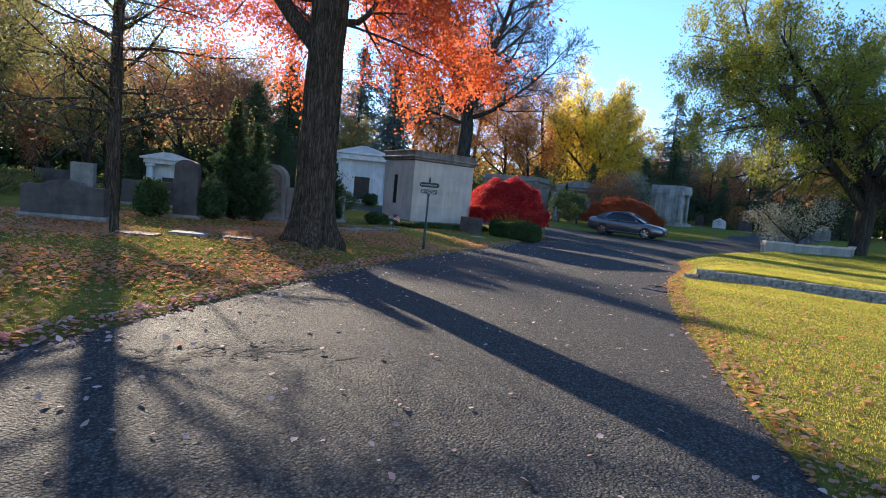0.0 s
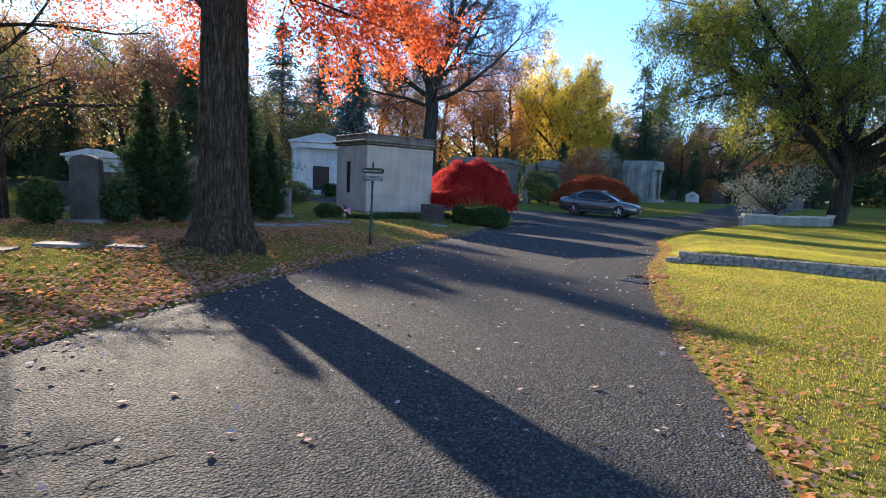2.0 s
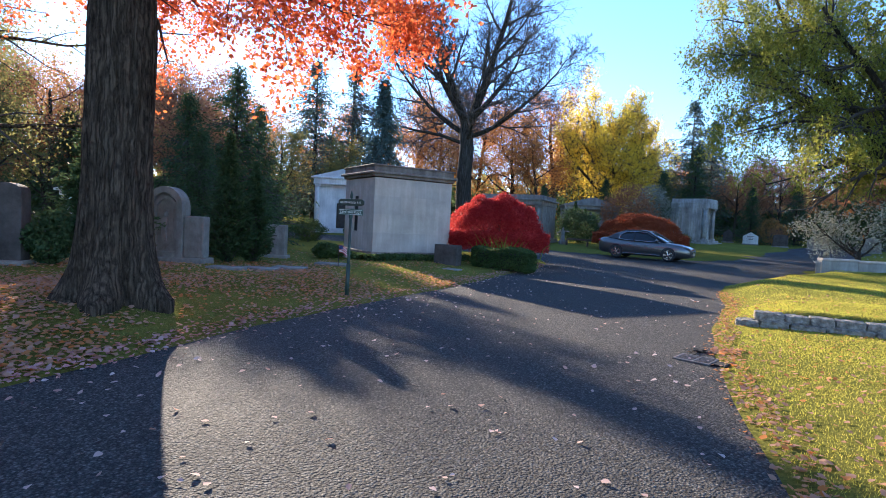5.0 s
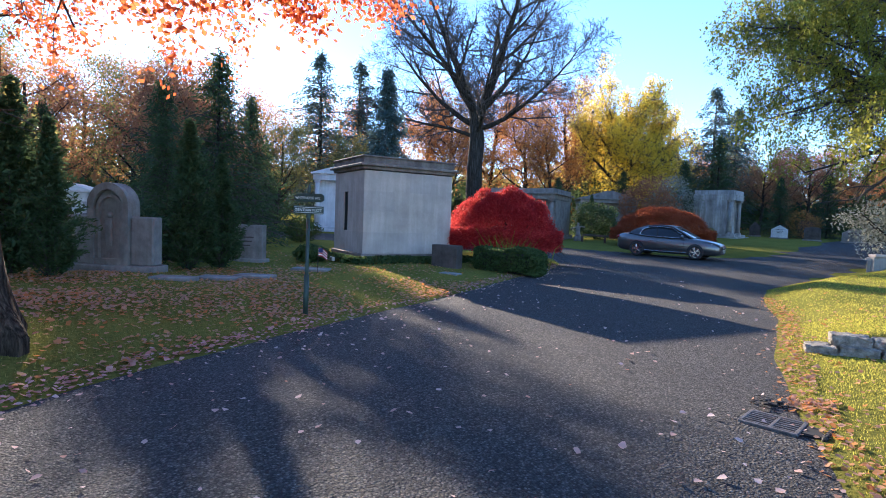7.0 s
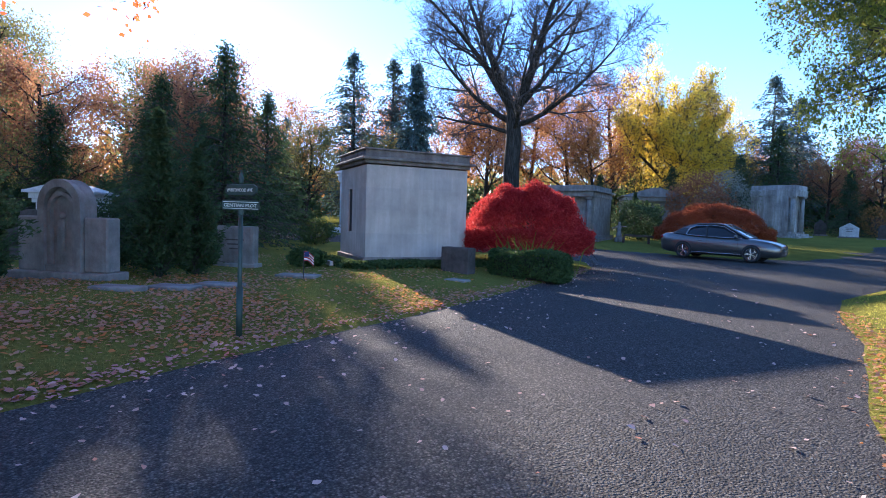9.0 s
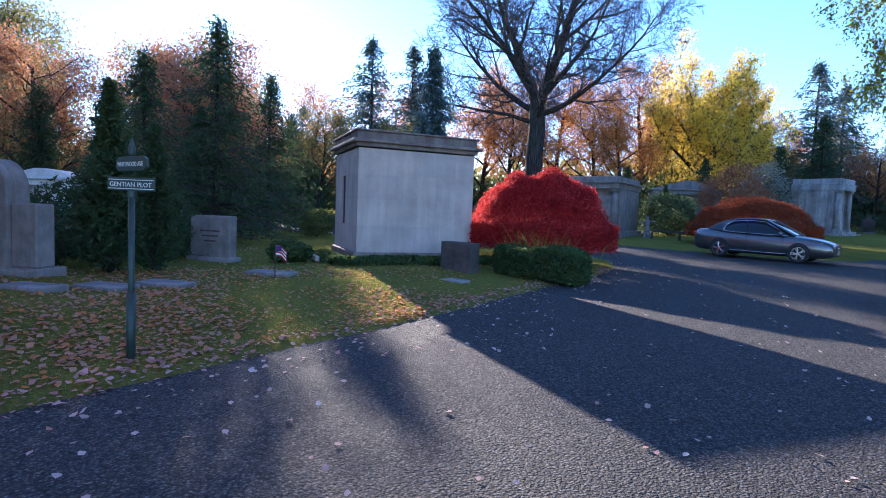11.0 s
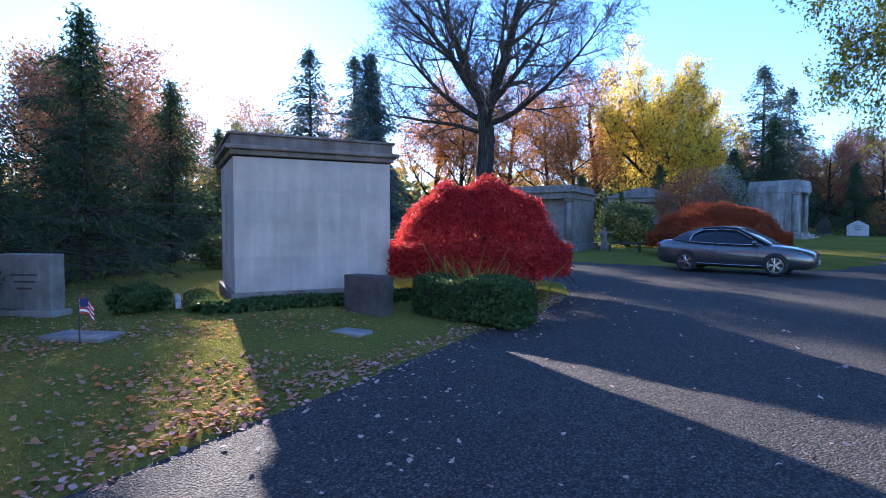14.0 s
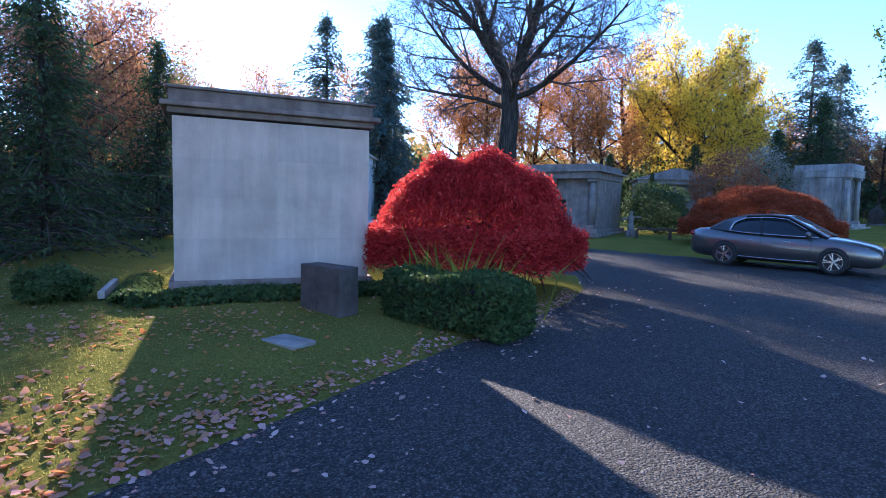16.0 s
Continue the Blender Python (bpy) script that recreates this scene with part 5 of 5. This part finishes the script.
# ---- the car ----
def car():
    paint = Nodes("metallic_grey_paint", 0.28, 0.75)
    paint.base(paint.ramp(paint.noise(900, 1), (0.3, (0.095, 0.092, 0.09)), (0.7, (0.145, 0.14, 0.136))))
    paint.p.inputs["Coat Weight"].default_value = 0.8
    paint = paint.mat
    glass = plain("tinted_glass", (0.012, 0.014, 0.016), 0.03, 0, 0.05)
    rubber, chrome = plain("tyre_rubber", (0.015, 0.015, 0.015), 0.85, 0, 0.3, 30), plain("bright_alloy", (0.62, 0.62, 0.63), 0.22, 1.0, 0.05)
    trim, lamp, red = plain("black_trim", (0.01, 0.01, 0.011), 0.5), plain("headlamp_lens", (0.55, 0.57, 0.6), 0.08, 0.3, 0.1), plain("red_lens", (0.25, 0.008, 0.008), 0.1, 0, 0.1)
    rear, front = Vector((5.8, 37.5)), Vector((8.28, 36.35))
    mid, ahead = (rear + front) / 2, (front - rear)
    zr, zf = float(slope(rear.y)), float(slope(front.y))
    t = empty("car", Matrix.Translation((mid.x, mid.y, (zr + zf) / 2 + 0.018)) @ pose(0, 0, 0, 0, math.degrees(math.atan2(zr - zf, 2.78)), math.degrees(math.atan2(ahead.y, ahead.x))) @ Matrix.Diagonal((0.88, 0.92, 0.92, 1)),
              "grey four-door saloon car standing on the road", "car")
    st = [(-2.5, 0.42, 0.8, 0.6), (-2.46, 0.32, 0.96, 0.74), (-2.32, 0.26, 1.03, 0.84), (-2.0, 0.22, 1.06, 0.9), (-1.6, 0.21, 1.05, 0.925), (-1.1, 0.2, 1.01, 0.925), (-0.4, 0.19, 0.98, 0.925),
          (0.4, 0.19, 0.96, 0.925), (1.0, 0.19, 0.96, 0.925), (1.4, 0.2, 0.93, 0.92), (1.85, 0.21, 0.87, 0.9), (2.2, 0.22, 0.79, 0.84), (2.38, 0.27, 0.72, 0.74), (2.45, 0.36, 0.62, 0.6)]
    bm = bmesh.new()
    rings = []
    for x, zb, zt, w in st:
        h = zt - zb
        half = [(0.0, zb), (w * 0.75, zb), (w * 0.96, zb + 0.12 * h), (w, zb + 0.4 * h), (w * 0.995, zb + 0.62 * h), (w * 0.965, zb + 0.84 * h), (w * 0.9, zb + 0.96 * h), (w * 0.6, zt + 0.012), (0.0, zt + 0.03)]
        full = half + [(-y, z) for y, z in half[-2:0:-1]]
        rings.append([bm.verts.new((x, y, z)) for y, z in full])
    n = len(rings[0])
    for a, b in zip(rings, rings[1:]):
        for k in range(n):
            bm.faces.new((a[k], b[k], b[(k + 1) % n], a[(k + 1) % n]))
    bm.faces.new(rings[0])
    bm.faces.new(rings[-1][::-1])
    bmesh.ops.recalc_face_normals(bm, faces=bm.faces[:])
    body = part("body", bm, paint, t, "metallic grey bodywork", True)
    cab = [(-1.9, 1.04, 1.06, 0.8, 0.7), (-1.45, 1.0, 1.3, 0.86, 0.68), (-0.9, 0.97, 1.47, 0.875, 0.66), (-0.3, 0.95, 1.51, 0.88, 0.66), (0.2, 0.94, 1.48, 0.88, 0.66), (0.72, 0.94, 1.21, 0.86, 0.7), (1.2, 0.93, 0.965, 0.8, 0.74)]

    def cabin(rows, grow_by=0.0, lift=0.0, roof_only=False):
        b = bmesh.new()
        rs = []
        for x, z0, z1, w0, w1 in rows:
            pts = [(-w0, z0), (-w1, z1), (-w1 * 0.55, z1 + 0.022), (w1 * 0.55, z1 + 0.022), (w1, z1), (w0, z0)]
            if roof_only:
                pts = pts[1:5]
            rs.append([b.verts.new((x, y * (1 + grow_by), z + lift)) for y, z in pts])
        for p, q in zip(rs, rs[1:]):
            for k in range(len(p) - 1):
                b.faces.new((p[k], p[k + 1], q[k + 1], q[k]))
        bmesh.ops.recalc_face_normals(b, faces=b.faces[:])
        return b
    part("window_band", cabin(cab), glass, t, "dark tinted windows", True)
    roof = cabin(cab[2:5], 0.015, 0.008, True)
    bmesh.ops.solidify(roof, geom=roof.faces[:], thickness=0.012)
    part("roof", roof, paint, t, smooth=True)

    def strip(points, r, name, mat, parent=t):
        v, f = tube_rings([points], [[r] * len(points)], 6)
        return put_part(name, mesh(name, v, f, mat, True), parent)
    for s in (-1, 1):
        strip([(-1.9, s * 0.79, 1.05), (-1.45, s * 0.695, 1.305), (-0.9, s * 0.67, 1.475), (-0.3, s * 0.67, 1.515), (0.2, s * 0.67, 1.485), (0.72, s * 0.71, 1.215), (1.2, s * 0.79, 0.965)], 0.03, "pillar", paint)
        strip([(-1.3, s * 0.86, 1.04), (-1.2, s * 0.76, 1.27), (-0.9, s * 0.72, 1.4), (-0.3, s * 0.715, 1.445), (0.2, s * 0.72, 1.41), (0.7, s * 0.77, 1.14)], 0.012, "window_trim", chrome)
        strip([(-1.3, s * 0.87, 1.02), (-0.95, s * 0.885, 0.985), (0.2, s * 0.892, 0.955), (1.0, s * 0.86, 0.955)], 0.012, "window_trim", chrome)
        strip([(-0.42, s * 0.89, 0.96), (-0.5, s * 0.655, 1.475)], 0.028, "pillar", trim)
        panel = bmesh.new()
        panel.faces.new([panel.verts.new(p) for p in ((-1.86, s * 0.815, 1.05), (-1.28, s * 0.885, 1.0), (-1.18, s * 0.78, 1.25), (-0.9, s * 0.715, 1.42), (-0.9, s * 0.69, 1.475), (-1.45, s * 0.71, 1.3))])
        bmesh.ops.solidify(panel, geom=panel.faces[:], thickness=0.02)
        part("rear_pillar", panel, paint, t)
        strip([(-1.0, s * 0.925, 0.3), (0.0, s * 0.93, 0.29), (1.0, s * 0.925, 0.3)], 0.012, "sill_trim", chrome)
        for x in (-0.42, 0.85):
            strip([(x, s * 0.926, 0.4), (x, s * 0.928, 0.62), (x, s * 0.9, 0.9)], 0.005, "door_gap", trim)
        for x in (-0.7, 0.25):
            part("door_handle", box(0.17, 0.03, 0.03, (x, s * 0.925, 0.77), 0.01), chrome, t)
        mir = bmesh.new()
        bmesh.ops.create_uvsphere(mir, u_segments=12, v_segments=8, radius=0.1, matrix=Matrix.Translation((0.78, s * 0.98, 1.02)) @ Matrix.Diagonal((0.8, 1.1, 0.75, 1)))
        part("mirror", mir, paint, t, smooth=True)
        lampm = bmesh.new()
        bmesh.ops.create_uvsphere(lampm, u_segments=14, v_segments=8, radius=0.16, matrix=pose(2.16, s * 0.66, 0.7, 0, 14, -s * 32) @ Matrix.Diagonal((1.5, 0.75, 0.45, 1)))
        part("headlight", lampm, lamp, t, "clear headlight", True)
        tail = bmesh.new()
        bmesh.ops.create_uvsphere(tail, u_segments=12, v_segments=8, radius=0.14, matrix=pose(-2.38, s * 0.66, 0.88, 0, 0, s * 30) @ Matrix.Diagonal((0.6, 1.3, 0.6, 1)))
        part("tail_light", tail, red, t, "red tail light", True)
        fog = box(0.05, 0.3, 0.04, (0, 0, 0), 0.012)
        part("bumper_trim", fog, chrome, t, m=pose(2.34, s * 0.52, 0.36, 0, 0, s * 24))
        for x in (-1.39, 1.39):
            arch_bm = bmesh.new()
            bmesh.ops.create_cone(arch_bm, cap_ends=True, segments=28, radius1=0.375, radius2=0.375, depth=0.3, matrix=Matrix.Translation((x, s * 0.785, 0.35)) @ pose(0, 0, 0, 90, 0, 0))
            for v in arch_bm.verts:
                v.co.z = max(v.co.z, 0.2)
            part("wheel_arch", arch_bm, trim, t)
            prof = [(0.2, -0.09), (0.315, -0.11), (0.335, -0.07), (0.335, 0.07), (0.315, 0.11), (0.235, 0.105), (0.225, 0.05)]
            wb = bmesh.new()
            rr = [[wb.verts.new((r * math.cos(a), o, r * math.sin(a))) for a in np.linspace(0, 6.2832, 29)[:-1]] for r, o in prof]
            for p, q in zip(rr, rr[1:]):
                for k in range(28):
                    wb.faces.new((p[k], p[(k + 1) % 28], q[(k + 1) % 28], q[k]))
            bmesh.ops.recalc_face_normals(wb, faces=wb.faces[:])
            wheel = part("wheel", wb, rubber, t, smooth=True, m=pose(x, s * 0.845, 0.335, 0, 0, 0 if s > 0 else 180))
            dish = bmesh.new()
            bmesh.ops.create_cone(dish, cap_ends=True, segments=28, radius1=0.23, radius2=0.23, depth=0.02, matrix=Matrix.Translation((0, 0.03, 0)) @ pose(0, 0, 0, 90, 0, 0))
            part("brake_disc", dish, trim, wheel)
            rim = bmesh.new()
            for k in range(5):
                for off in (-0.16, 0.16):
                    box(0.2, 0.022, 0.032, (0.13, 0, -0.016), 0.005, 1, rim)
                    new_verts = rim.verts[-24:]
                    bmesh.ops.transform(rim, matrix=pose(0, 0.085, 0, 0, math.degrees(k * 1.2566 + off), 0), verts=new_verts)
            ring_v = [[rim.verts.new((r * math.cos(a), o, r * math.sin(a))) for a in np.linspace(0, 6.2832, 29)[:-1]] for r, o in [(0.235, 0.08), (0.242, 0.1), (0.222, 0.1), (0.215, 0.06)]]
            for p, q in zip(ring_v, ring_v[1:]):
                for k in range(28):
                    rim.faces.new((p[k], p[(k + 1) % 28], q[(k + 1) % 28], q[k]))
            bmesh.ops.create_cone(rim, cap_ends=True, segments=12, radius1=0.045, radius2=0.04, depth=0.04, matrix=Matrix.Translation((0, 0.09, 0)) @ pose(0, 0, 0, 90, 0, 0))
            part("rim", rim, chrome, wheel, "bright alloy rim")
    part("grille", prism([(-0.26, 0.12), (0.26, 0.12), (0.3, 0.26), (-0.3, 0.26), ][::1], 0.05, 0.01), chrome, t, "bright shield-shaped grille", m=pose(2.44, 0, 0.36, 0, 0, 90))
    part("intake", box(0.06, 0.9, 0.09, (2.4, 0, 0.3), 0.02), trim, t)
    part("number_plate", box(0.02, 0.34, 0.15, (2.47, 0, 0.36), 0.004), M_LIMESTONE, t)


car()


# ---- leaf litter, grass and distant woods: uncounted stuff ----
def litter(name, x, y, size, mat, rng, label, parent=None, on_road=False):
    n = len(x)
    z = (road_z(x, y) + 0.01 if on_road else ground_z(x, y) + 0.012)
    a, L = rng.random(n) * 6.283, size * (0.6 + 0.8 * rng.random(n))
    wid = L * (0.34 + 0.18 * rng.random(n))
    ca, sa = np.cos(a), np.sin(a)
    tilt, curl, roll = 0.18 * rng.normal(size=n), 0.05 + 0.4 * rng.random(n), 0.3 * rng.normal(size=n)
    rows = []
    for u, w, lift in [(-0.5, 0, 0), (-0.2, 1, 1), (0.15, 0.85, 1), (0.55, 0, 0.5), (0.15, -0.85, 1), (-0.2, -1, 1)]:
        px, py = u * L, w * wid
        rows.append(np.stack([x + px * ca - py * sa, y + px * sa + py * ca, z + lift * curl * wid + tilt * px + roll * py + 0.006], -1))
    v = np.stack(rows, 1).reshape(-1, 3)
    i = np.arange(n)[:, None] * 6
    f = np.concatenate([i + [0, 3, 2, 1], i + [0, 5, 4, 3]], 1).reshape(-1, 4)
    return tagged(new(name, mesh(name, v, f, mat)), label, "leaves", kind="stuff")


def scatter():
    rng = np.random.default_rng(77)

    def pick(n, x0, x1, y0, y1, weight):
        x, y = x0 + (x1 - x0) * rng.random(n), y0 + (y1 - y0) * rng.random(n)
        keep = rng.random(n) < weight(x, y, road_gap(x, y))
        return x[keep], y[keep]
    x, y = pick(190000, -11, 2, 4, 29, lambda x, y, d: np.where((d > 0.03) & (x < 2), np.clip(0.75 - 0.02 * d - 0.06 * np.maximum(0, y - 16), 0.07, 1) * (0.55 + 0.45 * np.sin(1.3 * x + 2 * np.sin(0.9 * y))), 0))
    litter("lawn_leaves", x, y, 0.056, M_LITTER, rng, "brown and orange fallen leaves over the lawn")
    x, y = pick(110000, -3.2, 7.2, 3, 31, lambda x, y, d: np.where(np.abs(d - 0.08) < 0.34, np.exp(-((d - 0.1) / 0.17) ** 2) * np.where(x < 2, 1.0 - 0.45 * soft(14, 19, y), 0.85), 0))
    left = x < 2 + 0.05 * (y - 20)
    litter("verge_leaves", x[left], y[left], 0.052, M_PALE_LITTER, rng, "pinkish dry leaves drifted along the road edge")
    heap = rng.normal(size=(130, 2)) * [0.16, 0.11]
    x, y = np.concatenate([x[~left], 4.72 + heap[:, 0]]), np.concatenate([y[~left], 16.42 + heap[:, 1]])
    litter("verge_leaves", x, y, 0.046, M_LITTER, rng, "orange and brown leaves along the sunny road edge")
    x, y = pick(42000, 3.3, 13, 4, 30, lambda x, y, d: np.where(d > 0.1, np.clip(0.55 - 0.035 * np.abs(y - 9), 0.05, 1) * np.exp(-d / 5), 0))
    litter("lawn_leaves", x, y, 0.044, M_LITTER, rng, "scattered orange fallen leaves on the sunny lawn")
    x, y = pick(10000, -2.5, 6, 2.5, 33, lambda x, y, d: np.where(d < 0, 0.06 + 0.5 * np.exp(d / 0.8) * (x < 2.2) + 0.25 * np.exp(d / 0.5), 0))
    litter("road_leaves", x, y, 0.046, M_ROAD_LEAF, rng, "pale dry leaves scattered over the asphalt", on_road=True)

    def blades(name, n, x0, x1, y0, y1, tall, wide, label, mat=M_BLADE):
        x, y = pick(n, x0, x1, y0, y1, lambda x, y, d: np.where(d > 0.02, np.clip(0.25 + d * 2, 0, 1), 0))
        k = len(x)
        z = ground_z(x, y) - 0.006
        h, a = tall * (0.45 + 0.85 * rng.random(k)), rng.random(k) * 6.283
        bend = h * 0.75 * rng.random(k)
        b = rng.random(k) * 6.283
        v = np.stack([np.stack([x - wide * np.cos(a), y - wide * np.sin(a), z], -1), np.stack([x + wide * np.cos(a), y + wide * np.sin(a), z], -1),
                      np.stack([x + bend * np.cos(b), y + bend * np.sin(b), z + h], -1)], 1).reshape(-1, 3)
        tagged(new(name, mesh(name, v, np.arange(3 * k).reshape(-1, 3), mat)), label, "grass", kind="stuff")
    blades("grass", 230000, 3.3, 10.5, 4.5, 21, 0.026, 0.0035, "short mown yellow-green grass of the sunny lawn")
    blades("grass", 90000, 5.5, 20, 16, 33, 0.03, 0.007, "short mown bright grass above the stone wall")
    blades("grass", 120000, -8.5, 2.6, 5, 29, 0.03, 0.005, "mown grass under fallen leaves", M_BLADE_SHADE)

    def belt(name, n, a0, a1, r0, r1, top, size, mat, label):
        a = np.radians(a0 + (a1 - a0) * rng.random(n))
        r = r0 + (r1 - r0) * rng.random(n)
        crest = top * (0.62 + 0.25 * np.sin(a * 23) * np.sin(a * 9 + 1) + 0.2 * np.sin(a * 51 + r))
        z = slope(r) + crest * rng.random(n) ** 0.8
        c = np.stack([r * np.sin(a), r * np.cos(a), z], -1)
        v, f = quads(c, size, 0.7, rng)
        tagged(new(name, mesh(name, v, f, mat)), label, "woodland", kind="stuff")
    belt("distant_woods", 28000, -115, 62, 105, 135, 13, 1.8, M_OLIVE, "dark olive woodland along the horizon")
    belt("distant_woods", 9000, -60, 50, 100, 112, 8, 1.2, M_OCHRE, "ochre woodland along the horizon")
    belt("undergrowth", 22000, -112, -22, 52, 64, 4.5, 0.7, M_YEW, "dark undergrowth below the woodland trees")
    belt("undergrowth", 12000, -24, 46, 84, 96, 6.5, 0.85, M_YEW, "dark undergrowth below the autumn trees")


scatter()
